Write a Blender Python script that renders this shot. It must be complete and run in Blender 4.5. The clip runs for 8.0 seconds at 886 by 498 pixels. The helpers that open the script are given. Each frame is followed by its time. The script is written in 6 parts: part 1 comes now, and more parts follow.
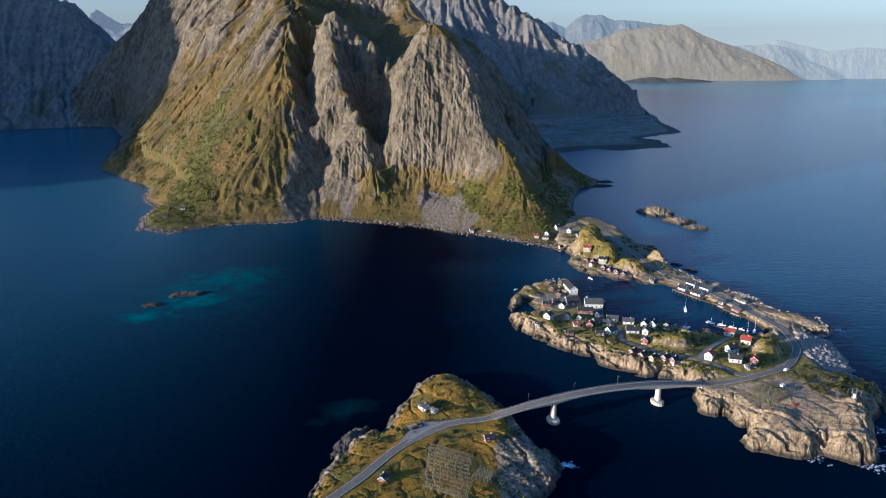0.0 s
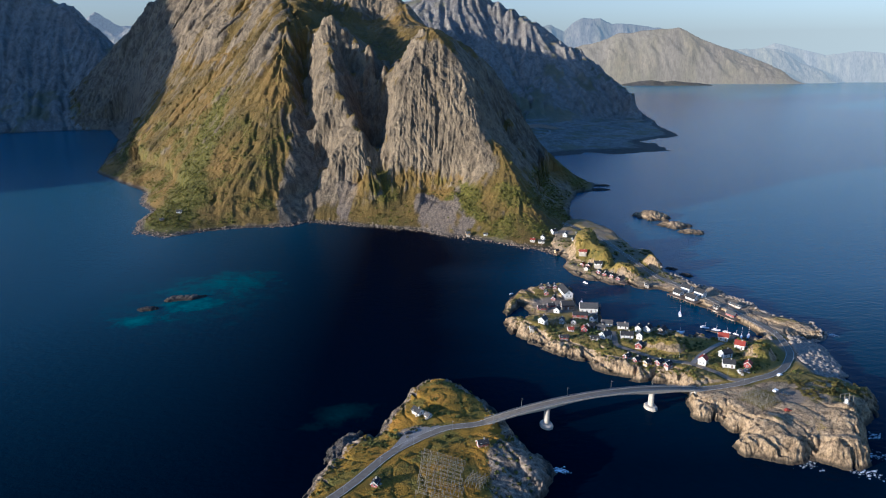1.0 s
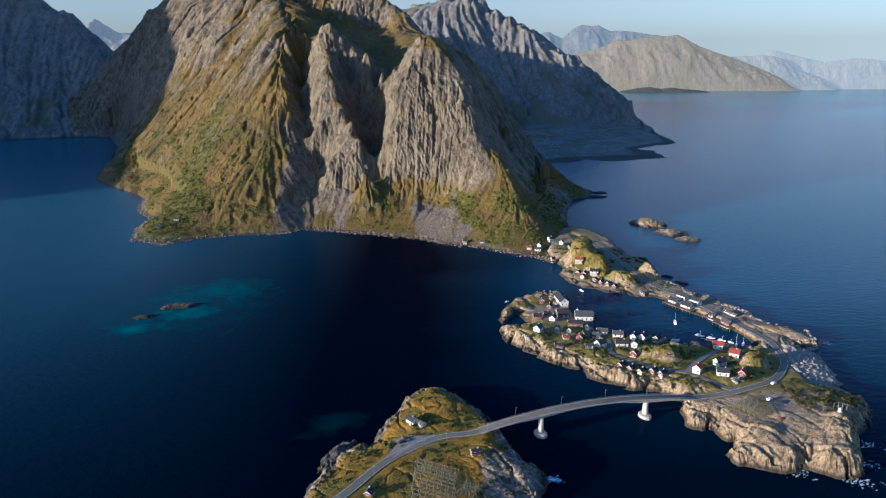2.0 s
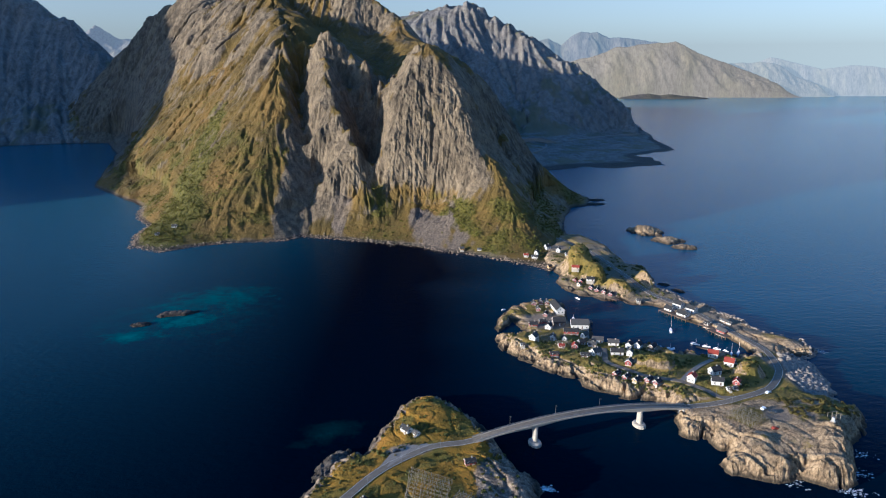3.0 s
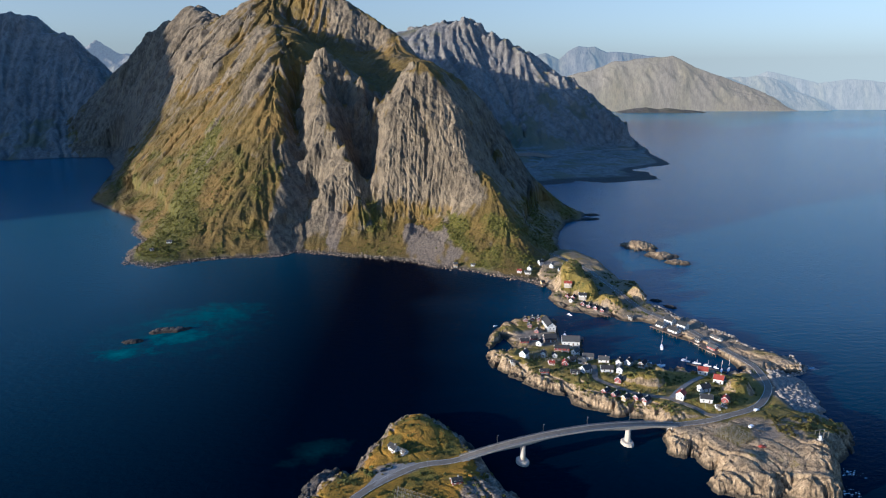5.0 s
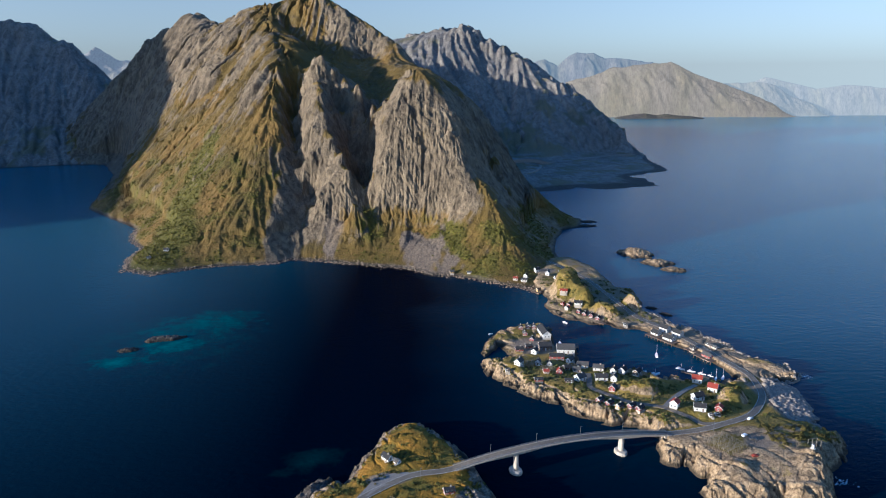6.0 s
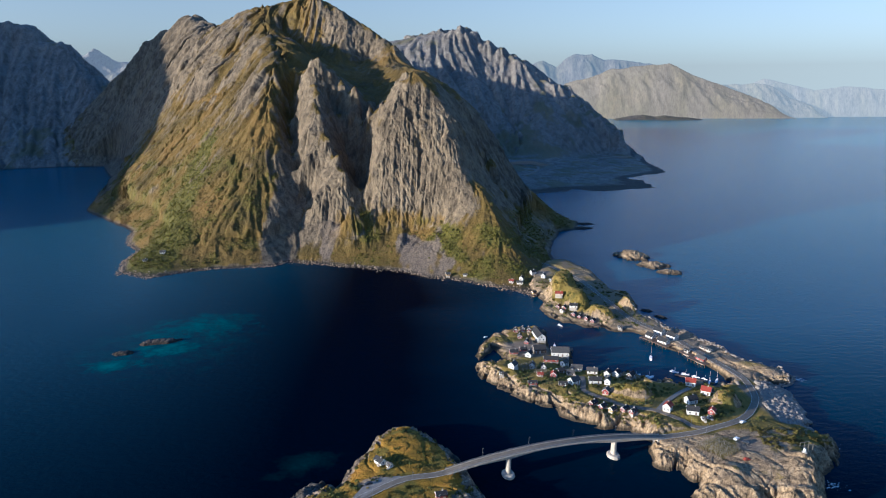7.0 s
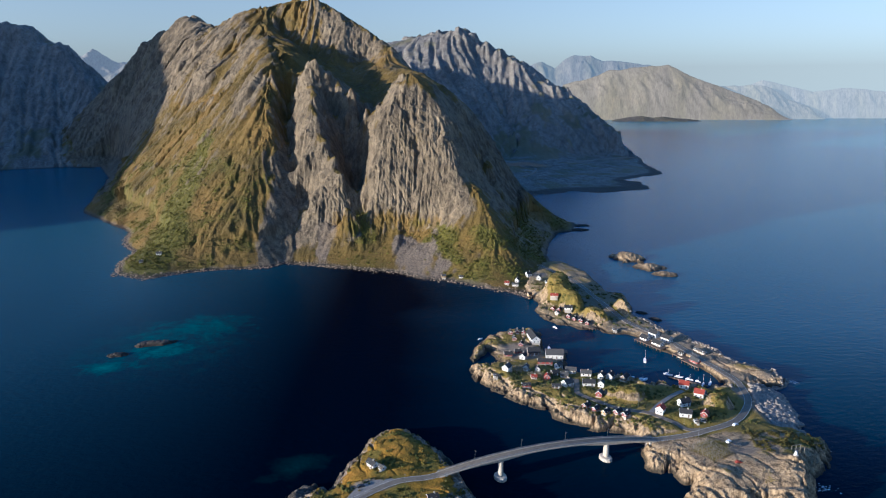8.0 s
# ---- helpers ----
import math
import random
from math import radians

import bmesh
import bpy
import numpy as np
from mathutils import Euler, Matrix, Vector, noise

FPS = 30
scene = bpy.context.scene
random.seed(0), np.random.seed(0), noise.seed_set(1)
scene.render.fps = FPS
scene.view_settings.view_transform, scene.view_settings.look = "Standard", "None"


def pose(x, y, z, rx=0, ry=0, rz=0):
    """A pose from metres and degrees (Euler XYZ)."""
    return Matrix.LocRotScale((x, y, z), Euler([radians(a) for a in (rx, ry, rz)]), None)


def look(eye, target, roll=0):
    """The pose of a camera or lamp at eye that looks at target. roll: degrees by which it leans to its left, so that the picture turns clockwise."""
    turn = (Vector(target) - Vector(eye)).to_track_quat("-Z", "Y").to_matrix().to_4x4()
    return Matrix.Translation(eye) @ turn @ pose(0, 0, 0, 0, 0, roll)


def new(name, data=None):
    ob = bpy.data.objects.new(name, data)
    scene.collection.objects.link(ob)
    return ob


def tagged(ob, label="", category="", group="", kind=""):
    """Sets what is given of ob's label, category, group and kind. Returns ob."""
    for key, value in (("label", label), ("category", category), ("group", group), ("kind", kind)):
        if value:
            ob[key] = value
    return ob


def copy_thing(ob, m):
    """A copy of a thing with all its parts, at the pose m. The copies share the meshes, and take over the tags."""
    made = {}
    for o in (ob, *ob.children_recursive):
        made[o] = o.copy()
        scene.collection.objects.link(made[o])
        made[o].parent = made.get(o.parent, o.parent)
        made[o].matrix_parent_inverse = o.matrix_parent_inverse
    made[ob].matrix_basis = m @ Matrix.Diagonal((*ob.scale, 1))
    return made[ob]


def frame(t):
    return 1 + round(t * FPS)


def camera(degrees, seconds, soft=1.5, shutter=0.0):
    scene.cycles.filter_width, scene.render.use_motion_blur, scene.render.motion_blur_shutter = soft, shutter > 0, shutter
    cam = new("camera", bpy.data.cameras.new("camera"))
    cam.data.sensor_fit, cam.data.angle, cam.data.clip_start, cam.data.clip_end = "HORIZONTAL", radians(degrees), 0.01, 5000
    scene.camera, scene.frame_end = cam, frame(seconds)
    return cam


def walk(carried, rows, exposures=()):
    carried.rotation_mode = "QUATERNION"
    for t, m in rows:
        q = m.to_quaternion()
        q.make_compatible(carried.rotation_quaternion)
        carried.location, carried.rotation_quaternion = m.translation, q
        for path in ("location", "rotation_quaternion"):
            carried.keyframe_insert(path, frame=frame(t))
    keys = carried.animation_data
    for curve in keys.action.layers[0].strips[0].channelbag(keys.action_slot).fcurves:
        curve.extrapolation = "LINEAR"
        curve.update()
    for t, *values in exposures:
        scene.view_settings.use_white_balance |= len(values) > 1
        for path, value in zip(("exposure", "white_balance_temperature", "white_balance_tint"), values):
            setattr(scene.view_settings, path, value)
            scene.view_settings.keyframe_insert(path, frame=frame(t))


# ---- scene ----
cam = camera(66.0, 8.0, soft=1.1)
PATH = [
    (0, (-10.47, 2.613, 208.092), (-10.477, 4.532, 207.53), -0.2),
    (0.5, (-9.143, 2.264, 208.866), (-9.149, 4.184, 208.308), -0.2),
    (1, (-7.627, 2.017, 209.943), (-7.63, 3.938, 209.388), -0.1),
    (1.5, (-6.215, 1.572, 210.828), (-6.216, 3.496, 210.281), -0.1),
    (3, (-1.712, 0.26, 214.406), (-1.712, 2.191, 213.884), 0.0),
    (3.5, (-0.065, -0.098, 215.247), (-0.065, 1.835, 214.733), -0.0),
    (4, (1.771, -0.521, 216.146), (1.772, 1.414, 215.642), -0.0),
    (4.5, (3.466, -0.706, 217.079), (3.467, 1.232, 216.583), -0.0),
    (6, (9.295, -1.741, 220.904), (9.297, 0.203, 220.434), -0.1),
    (6.5, (11.281, -2.033, 221.819), (11.283, -0.088, 221.35), -0.1),
    (7, (13.268, -2.177, 222.798), (13.272, -0.232, 222.331), -0.1),
    (7.5, (15.118, -2.532, 223.606), (15.123, -0.587, 223.139), -0.0),
    (8, (16.97, -2.655, 224.25), (16.977, -0.71, 223.785), -0.0),
]
walk(cam, [(t, look(e, g, r)) for t, e, g, r in PATH], [(0.0, 0.97, 4660, 9), (8.0, 0.97, 4660, 9)])

# ---- light: low evening sun from the west, clear sky ----
SUN_EL, SUN_AZ = 9.8, 246.0        # degrees; azimuth clockwise from +y
world = bpy.data.worlds.new("evening_sky")
scene.world = world
world.use_nodes = True
wn, wl = world.node_tree.nodes, world.node_tree.links
sky = wn.new("ShaderNodeTexSky")
sky.sky_type, sky.sun_disc = "NISHITA", False
sky.sun_elevation, sky.sun_rotation = radians(SUN_EL), radians(SUN_AZ)
sky.air_density, sky.dust_density, sky.ozone_density = 1.0, 1.0, 1.4
co = wn.new("ShaderNodeTexCoord")
sep, comb, mx = wn.new("ShaderNodeSeparateXYZ"), wn.new("ShaderNodeCombineXYZ"), wn.new("ShaderNodeMath")
mx.operation = "MAXIMUM"
mx.inputs[1].default_value = 0.025      # the haze at the horizon goes on below it
wl.new(co.outputs["Generated"], sep.inputs[0])
wl.new(sep.outputs[0], comb.inputs[0]); wl.new(sep.outputs[1], comb.inputs[1])
wl.new(sep.outputs[2], mx.inputs[0]); wl.new(mx.outputs[0], comb.inputs[2])
wl.new(comb.outputs[0], sky.inputs[0])
soften = wn.new("ShaderNodeHueSaturation")       # thin evening haze pales the sky's colour
haze = wn.new("ShaderNodeMapRange")               # thickest near the horizon, clear blue overhead
haze.inputs["From Min"].default_value, haze.inputs["From Max"].default_value = 0.18, 0.6
haze.inputs["To Min"].default_value, haze.inputs["To Max"].default_value = 0.35, 1.4
wl.new(sep.outputs[2], haze.inputs["Value"])
wl.new(haze.outputs[0], soften.inputs["Saturation"])
cool = wn.new("ShaderNodeMix")
cool.data_type, cool.blend_type = "RGBA", "MULTIPLY"
cool.inputs[0].default_value = 1.0
tint = wn.new("ShaderNodeMix")
tint.data_type = "RGBA"
tint.inputs[6].default_value, tint.inputs[7].default_value = (0.79, 0.785, 0.725, 1.0), (0.95, 1.04, 1.2, 1.0)
lift = wn.new("ShaderNodeMapRange")
lift.inputs["From Min"].default_value, lift.inputs["From Max"].default_value = 0.05, 0.5
wl.new(sep.outputs[2], lift.inputs["Value"])
wl.new(lift.outputs[0], tint.inputs[0])
wl.new(tint.outputs[2], cool.inputs[7])
wl.new(sky.outputs[0], soften.inputs["Color"])
wl.new(soften.outputs[0], cool.inputs[6])
wl.new(cool.outputs[2], wn["Background"].inputs[0])
wn["Background"].inputs[1].default_value = 0.1
sun = new("sun", bpy.data.lights.new("sun", "SUN"))
sun.data.energy, sun.data.angle, sun.data.color = 5.0, radians(0.6), (1.0, 0.75, 0.475)
a, e = radians(SUN_AZ), radians(SUN_EL)
sun.matrix_world = look((0, 0, 900), (-900 * math.sin(a), -900 * math.cos(a), 900 - 900 * math.tan(e)))


# ---- materials ----
def tree(name):
    m = bpy.data.materials.new(name)
    m.use_nodes = True
    nt = m.node_tree
    return m, nt, nt.nodes["Principled BSDF"]


def node(nt, kind, props=None, **ins):
    n = nt.nodes.new(kind)
    p = props or {}
    if "operation" in p:
        n.operation = p["operation"]
    if "use_clamp" in p:
        n.use_clamp = p["use_clamp"]
    if "data_type" in p:
        n.data_type, n.blend_type = p["data_type"], p["blend_type"]
    if "attribute_name" in p:
        n.attribute_name = p["attribute_name"]
    if "bands_direction" in p:
        n.bands_direction = p["bands_direction"]
    if "feature" in p:
        n.feature = p["feature"]
    if "vector_type" in p:
        n.vector_type = p["vector_type"]
    for k, v in ins.items():
        key = int(k[1:]) if k[0] == "i" and k[1:].isdigit() else k.replace("_", " ")
        if isinstance(v, bpy.types.NodeSocket):
            nt.links.new(v, n.inputs[key])
        else:
            n.inputs[key].default_value = v
    return n


def rgb(c):
    return (*c, 1.0)


def place(nt, scale=(1, 1, 1)):
    g = node(nt, "ShaderNodeNewGeometry")
    return node(nt, "ShaderNodeMapping", Vector=g.outputs["Position"], Scale=scale).outputs[0]


def grain(nt, vec, scale, detail=6.0, rough=0.6):
    return node(nt, "ShaderNodeTexNoise", Vector=vec, Scale=scale, Detail=detail, Roughness=rough).outputs["Fac"]


def ramp(nt, fac, *stops):
    r = node(nt, "ShaderNodeValToRGB", Fac=fac)
    els = r.color_ramp.elements
    while len(els) < len(stops):
        els.new(0.5)
    for el, (p, c) in zip(els, stops):
        el.position, el.color = p, rgb(c) if len(c) == 3 else c
    return r.outputs[0]


def blend(nt, fac, a, b, how="MIX"):
    m = node(nt, "ShaderNodeMix", {"data_type": "RGBA", "blend_type": how})
    for s, v in ((0, fac), (6, a), (7, b)):
        if isinstance(v, bpy.types.NodeSocket):
            nt.links.new(v, m.inputs[s])
        else:
            m.inputs[s].default_value = v if s == 0 else rgb(v)
    return m.outputs[2]


def calc(nt, op, a, b=0.0, clamp=False):
    m = node(nt, "ShaderNodeMath", {"operation": op, "use_clamp": clamp})
    for s, v in ((0, a), (1, b)):
        if isinstance(v, bpy.types.NodeSocket):
            nt.links.new(v, m.inputs[s])
        else:
            m.inputs[s].default_value = v
    return m.outputs[0]


def attr(nt, name):
    return node(nt, "ShaderNodeAttribute", {"attribute_name": name}).outputs["Fac"]


def land(name, rock, plants, size, stretch=(1, 1, 1), relief=0.6, tide=True, crisp=5.0, cracks=0.35, belt=0.75):
    """Rock with grass and heath: rock and plants are three colours each, size the grain in metres."""
    m, nt, b = tree(name)
    p = place(nt, stretch)
    q = place(nt)
    n1 = grain(nt, p, 1 / size, 8, 0.65)
    n2 = grain(nt, q, 0.22 / size, 5, 0.6)
    n3 = grain(nt, p, 4 / size, 6, 0.7)
    stone = ramp(nt, n1, (0.3, rock[0]), (0.5, rock[1]), (0.68, rock[2]))
    stone = blend(nt, 0.6, stone, ramp(nt, n3, (0.34, (0.22, 0.21, 0.20)), (0.56, (1, 1, 1))), "MULTIPLY")
    warp = node(nt, "ShaderNodeVectorMath", {"operation": "ADD"}, i0=p, i1=node(nt, "ShaderNodeVectorMath", {"operation": "SCALE"}, i0=node(nt, "ShaderNodeTexNoise", Vector=p, Scale=0.8 / size, Detail=3.0).outputs["Color"], Scale=1.2 * size).outputs[0]).outputs[0]
    cell = node(nt, "ShaderNodeTexVoronoi", {"feature": "DISTANCE_TO_EDGE"}, Vector=warp, Scale=0.5 / size).outputs["Distance"]
    crack = ramp(nt, cell, (0.0, (0, 0, 0)), (0.05, (1, 1, 1)))
    stone = blend(nt, cracks, stone, crack, "MULTIPLY")
    green = ramp(nt, calc(nt, "ADD", calc(nt, "MULTIPLY", n2, 0.7), calc(nt, "MULTIPLY", n3, 0.3)), (0.36, plants[0]), (0.5, plants[1]), (0.62, plants[2]))
    lush = blend(nt, calc(nt, "MULTIPLY", attr(nt, "lush"), 0.9, True), green, (0.088, 0.100, 0.020))
    v = calc(nt, "ADD", attr(nt, "veg"), calc(nt, "MULTIPLY", calc(nt, "SUBTRACT", n3, 0.5), 1.1))
    v = calc(nt, "MULTIPLY", calc(nt, "SUBTRACT", v, 0.5 - 0.6 / crisp), crisp, True)
    col = blend(nt, v, stone, lush)
    scree = blend(nt, n3, (0.14, 0.108, 0.076), (0.34, 0.265, 0.185))
    col = blend(nt, calc(nt, "MULTIPLY", attr(nt, "scree"), 1.0, True), col, scree)
    rgh = 0.9
    if tide:     # the dark weed belt of the tide
        z = node(nt, "ShaderNodeSeparateXYZ", i0=q).outputs[2]
        wet = calc(nt, "SUBTRACT", 1.0, calc(nt, "MULTIPLY", calc(nt, "ADD", z, calc(nt, "MULTIPLY", n1, -2.2)), belt), True)
        col = blend(nt, calc(nt, "MULTIPLY", wet, 0.85), col, (0.028, 0.024, 0.018))
    nt.links.new(col, b.inputs["Base Color"])
    b.inputs["Roughness"].default_value = rgh
    b.inputs["Specular IOR Level"].default_value = 0.25
    bump = node(nt, "ShaderNodeBump", Strength=1.0, Distance=relief * size, Height=calc(nt, "ADD", calc(nt, "MULTIPLY", node(nt, "ShaderNodeSeparateXYZ", i0=crack).outputs[0], cracks), calc(nt, "ADD", n1, calc(nt, "MULTIPLY", n3, 0.6))))
    nt.links.new(bump.outputs[0], b.inputs["Normal"])
    return m


def crag_rock(name, rock, heath, green, size, streak=0.55):
    """Mountain granite with water streaks, under brown heath and green slopes; size is the grain in metres."""
    m, nt, b = tree(name)
    q = place(nt)
    up = place(nt, (1, 1, 0.22))
    n1 = grain(nt, up, 1 / size, 8, 0.65)
    n2 = grain(nt, q, 0.16 / size, 5, 0.6)
    n3 = grain(nt, up, 5 / size, 6, 0.7)
    n4 = grain(nt, place(nt, (1, 1, 0.07)), 1.6 / size, 6, 0.62)
    stone = ramp(nt, calc(nt, "ADD", calc(nt, "MULTIPLY", n1, 0.6), calc(nt, "MULTIPLY", n2, 0.4)), (0.34, rock[0]), (0.5, rock[1]), (0.64, rock[2]))
    stone = blend(nt, streak, stone, ramp(nt, n4, (0.38, (0.22, 0.22, 0.23)), (0.54, (1, 1, 1))), "MULTIPLY")
    stone = blend(nt, 0.5, stone, ramp(nt, n3, (0.32, (0.35, 0.34, 0.33)), (0.55, (1, 1, 1))), "MULTIPLY")
    n5 = grain(nt, place(nt, (1, 1, 0.5)), 9 / size, 4, 0.7)
    stone = blend(nt, 0.45, stone, ramp(nt, n5, (0.38, (0.12, 0.12, 0.12)), (0.52, (1, 1, 1))), "MULTIPLY")
    brown = ramp(nt, calc(nt, "ADD", calc(nt, "MULTIPLY", n2, 0.65), calc(nt, "MULTIPLY", n3, 0.35)), (0.36, heath[0]), (0.5, heath[1]), (0.62, heath[2]))
    lushness = calc(nt, "ADD", attr(nt, "lush"), calc(nt, "MULTIPLY", calc(nt, "SUBTRACT", n3, 0.5), 0.7), True)
    grown = blend(nt, lushness, brown, ramp(nt, n3, (0.38, green[0]), (0.6, green[1])))
    v = calc(nt, "ADD", attr(nt, "veg"), calc(nt, "MULTIPLY", calc(nt, "SUBTRACT", n3, 0.5), 0.9))
    v = calc(nt, "MULTIPLY", calc(nt, "SUBTRACT", v, 0.36), 3.4, True)
    col = blend(nt, v, stone, grown)
    scree = blend(nt, ramp(nt, n3, (0.35, (0, 0, 0)), (0.62, (1, 1, 1))), (0.075, 0.058, 0.043), (0.19, 0.148, 0.106))
    col = blend(nt, calc(nt, "MULTIPLY", attr(nt, "scree"), 1.0, True), col, scree)
    z = node(nt, "ShaderNodeSeparateXYZ", i0=q).outputs[2]
    wet = calc(nt, "SUBTRACT", 1.0, calc(nt, "MULTIPLY", calc(nt, "ADD", z, calc(nt, "MULTIPLY", n1, -2.2)), 0.75), True)
    col = blend(nt, calc(nt, "MULTIPLY", wet, 0.85), col, (0.028, 0.024, 0.018))
    nt.links.new(col, b.inputs["Base Color"])
    b.inputs["Roughness"].default_value = 0.8
    b.inputs["Specular IOR Level"].default_value = 0.36
    h = calc(nt, "ADD", calc(nt, "ADD", calc(nt, "MULTIPLY", n1, 0.5), calc(nt, "MULTIPLY", n3, 0.4)), calc(nt, "ADD", calc(nt, "MULTIPLY", n4, 0.3), calc(nt, "MULTIPLY", n5, 0.3)))
    nt.links.new(node(nt, "ShaderNodeBump", Strength=1.0, Distance=0.26 * size, Height=h).outputs[0], b.inputs["Normal"])
    return m


def simple(name, colour, rough=0.7, metal=0.0, var=0.25, scale=2.0, bump=0.0):
    m, nt, b = tree(name)
    n = grain(nt, place(nt), scale, 5)
    lo, hi = [max(0, c * (1 - var)) for c in colour], [min(1, c * (1 + var)) for c in colour]
    nt.links.new(ramp(nt, n, (0.3, lo), (0.7, hi)), b.inputs["Base Color"])
    b.inputs["Roughness"].default_value, b.inputs["Metallic"].default_value = rough, metal
    b.inputs["Specular IOR Level"].default_value = 0.5 if rough < 0.6 else 0.2
    if bump:
        nt.links.new(node(nt, "ShaderNodeBump", Strength=0.6, Distance=bump, Height=n).outputs[0], b.inputs["Normal"])
    return m


def boards(name, colour, rough=0.75):
    """Painted weatherboard: upright boards with thin joints and faded patches."""
    m, nt, b = tree(name)
    o = node(nt, "ShaderNodeTexCoord").outputs["Object"]
    w = node(nt, "ShaderNodeTexWave", {"bands_direction": "X"}, Vector=o, Scale=2.2, Distortion=0.3, Detail=1.0).outputs["Fac"]
    n = grain(nt, o, 1.3, 5)
    faded = [0.75 * c + 0.08 for c in colour]
    col = blend(nt, ramp(nt, n, (0.4, (0, 0, 0)), (0.75, (1, 1, 1))), colour, faded)
    col = blend(nt, 0.35, col, ramp(nt, w, (0.0, (0.35, 0.35, 0.35)), (0.2, (1, 1, 1))), "MULTIPLY")
    nt.links.new(col, b.inputs["Base Color"])
    b.inputs["Roughness"].default_value = rough
    nt.links.new(node(nt, "ShaderNodeBump", Strength=0.5, Distance=0.03, Height=w).outputs[0], b.inputs["Normal"])
    return m


def water(name):
    m, nt, b = tree(name)
    p = place(nt)
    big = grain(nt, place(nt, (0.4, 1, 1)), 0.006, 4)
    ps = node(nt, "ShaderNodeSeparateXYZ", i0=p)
    paled_sea = calc(nt, "MULTIPLY", calc(nt, "ADD", calc(nt, "SUBTRACT", ps.outputs[0], 40.0), calc(nt, "MULTIPLY", big, 120.0)), 1 / 260.0, True)
    # inner arm: distance haze painted into the water's colour
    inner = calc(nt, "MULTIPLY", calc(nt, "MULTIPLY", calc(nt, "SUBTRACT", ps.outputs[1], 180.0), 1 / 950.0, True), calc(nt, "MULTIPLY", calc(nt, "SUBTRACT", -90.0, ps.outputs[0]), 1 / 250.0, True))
    # colour pales away from the shore, imitating reflection at grazing view
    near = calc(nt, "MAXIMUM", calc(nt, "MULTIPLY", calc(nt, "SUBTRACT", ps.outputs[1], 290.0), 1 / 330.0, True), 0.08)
    paled_sea = calc(nt, "MULTIPLY", paled_sea, near)
    paled_sea = calc(nt, "MAXIMUM", paled_sea, calc(nt, "MULTIPLY", inner, 1.0))
    col = blend(nt, paled_sea, (0.0003, 0.0026, 0.0092), (0.004, 0.057, 0.116))
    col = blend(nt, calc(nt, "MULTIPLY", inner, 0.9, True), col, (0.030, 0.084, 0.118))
    # haze over the far water, painted into its base colour
    far_haze = calc(nt, "MULTIPLY", calc(nt, "MULTIPLY", calc(nt, "SUBTRACT", ps.outputs[1], 650.0), 1 / 3000.0, True), paled_sea)
    col = blend(nt, far_haze, col, (0.012, 0.195, 0.285))
    rag = calc(nt, "MULTIPLY", calc(nt, "SUBTRACT", grain(nt, p, 0.06, 7, 0.68), 0.5), 3.0)
    # sand banks under shallow water round the islets and by the island
    for x, y, rx, ry, turn, k in SHOALS:
        v = node(nt, "ShaderNodeMapping", {"vector_type": "TEXTURE"}, Vector=p, Location=(x, y, 0), Rotation=(0, 0, radians(turn)), Scale=(rx, ry, 1e6)).outputs[0]
        d = node(nt, "ShaderNodeVectorMath", {"operation": "LENGTH"}, i0=v).outputs["Value"]
        f = calc(nt, "MULTIPLY", calc(nt, "SUBTRACT", calc(nt, "ADD", 1.0, rag), d), 0.62 * k, True)
        col = blend(nt, f, col, (0.005, 0.155, 0.150))
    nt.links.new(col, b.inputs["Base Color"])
    b.inputs["Roughness"].default_value = 0.12
    nt.links.new(calc(nt, "ADD", 1.16, calc(nt, "MULTIPLY", paled_sea, 0.173)), b.inputs["IOR"])
    nt.links.new(calc(nt, "ADD", 0.012, calc(nt, "MULTIPLY", paled_sea, 0.10)), b.inputs["Specular IOR Level"])
    w1 = grain(nt, place(nt, (0.8, 1.2, 1)), 0.17, 5, 0.6)
    w2 = grain(nt, place(nt, (0.8, 1.2, 1)), 0.55, 3, 0.55)
    h = calc(nt, "ADD", w1, calc(nt, "MULTIPLY", w2, 0.22))
    nt.links.new(node(nt, "ShaderNodeBump", Strength=1.0, Distance=0.55, Height=h).outputs[0], b.inputs["Normal"])
    return m


SHOALS = [(-256, 519, 27, 16, 10, 1.0), (-226, 556, 30, 18, 10, 1.05), (-212, 615, 48, 40, 25, 0.6), (-252, 588, 16, 16, 0, 0.45), (-398, 960, 26, 80, 25, 0.2), (-70, 368, 24, 14, 40, 0.16), (-232, 572, 80, 78, 20, 0.22)]
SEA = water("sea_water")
MOUNTAIN = crag_rock("mountain_rock", ((0.098, 0.075, 0.046), (0.205, 0.157, 0.095), (0.29, 0.223, 0.136)), ((0.052, 0.037, 0.006), (0.118, 0.076, 0.011), (0.170, 0.100, 0.018)), ((0.044, 0.045, 0.004), (0.122, 0.104, 0.008)), 12)
COAST = land("coast_rock", ((0.085, 0.062, 0.038), (0.37, 0.264, 0.150), (0.53, 0.390, 0.228)), ((0.085, 0.075, 0.016), (0.21, 0.150, 0.030), (0.31, 0.21, 0.060)), 4.4, (1, 1, 0.45), 0.30, cracks=0.22, belt=0.56)
ISLE = land("island_rock", ((0.060, 0.048, 0.038), (0.25, 0.195, 0.140), (0.42, 0.33, 0.235)), ((0.060, 0.052, 0.008), (0.225, 0.130, 0.010), (0.34, 0.170, 0.018)), 4, (1, 1, 0.5), 0.22, cracks=0.2, belt=0.32)
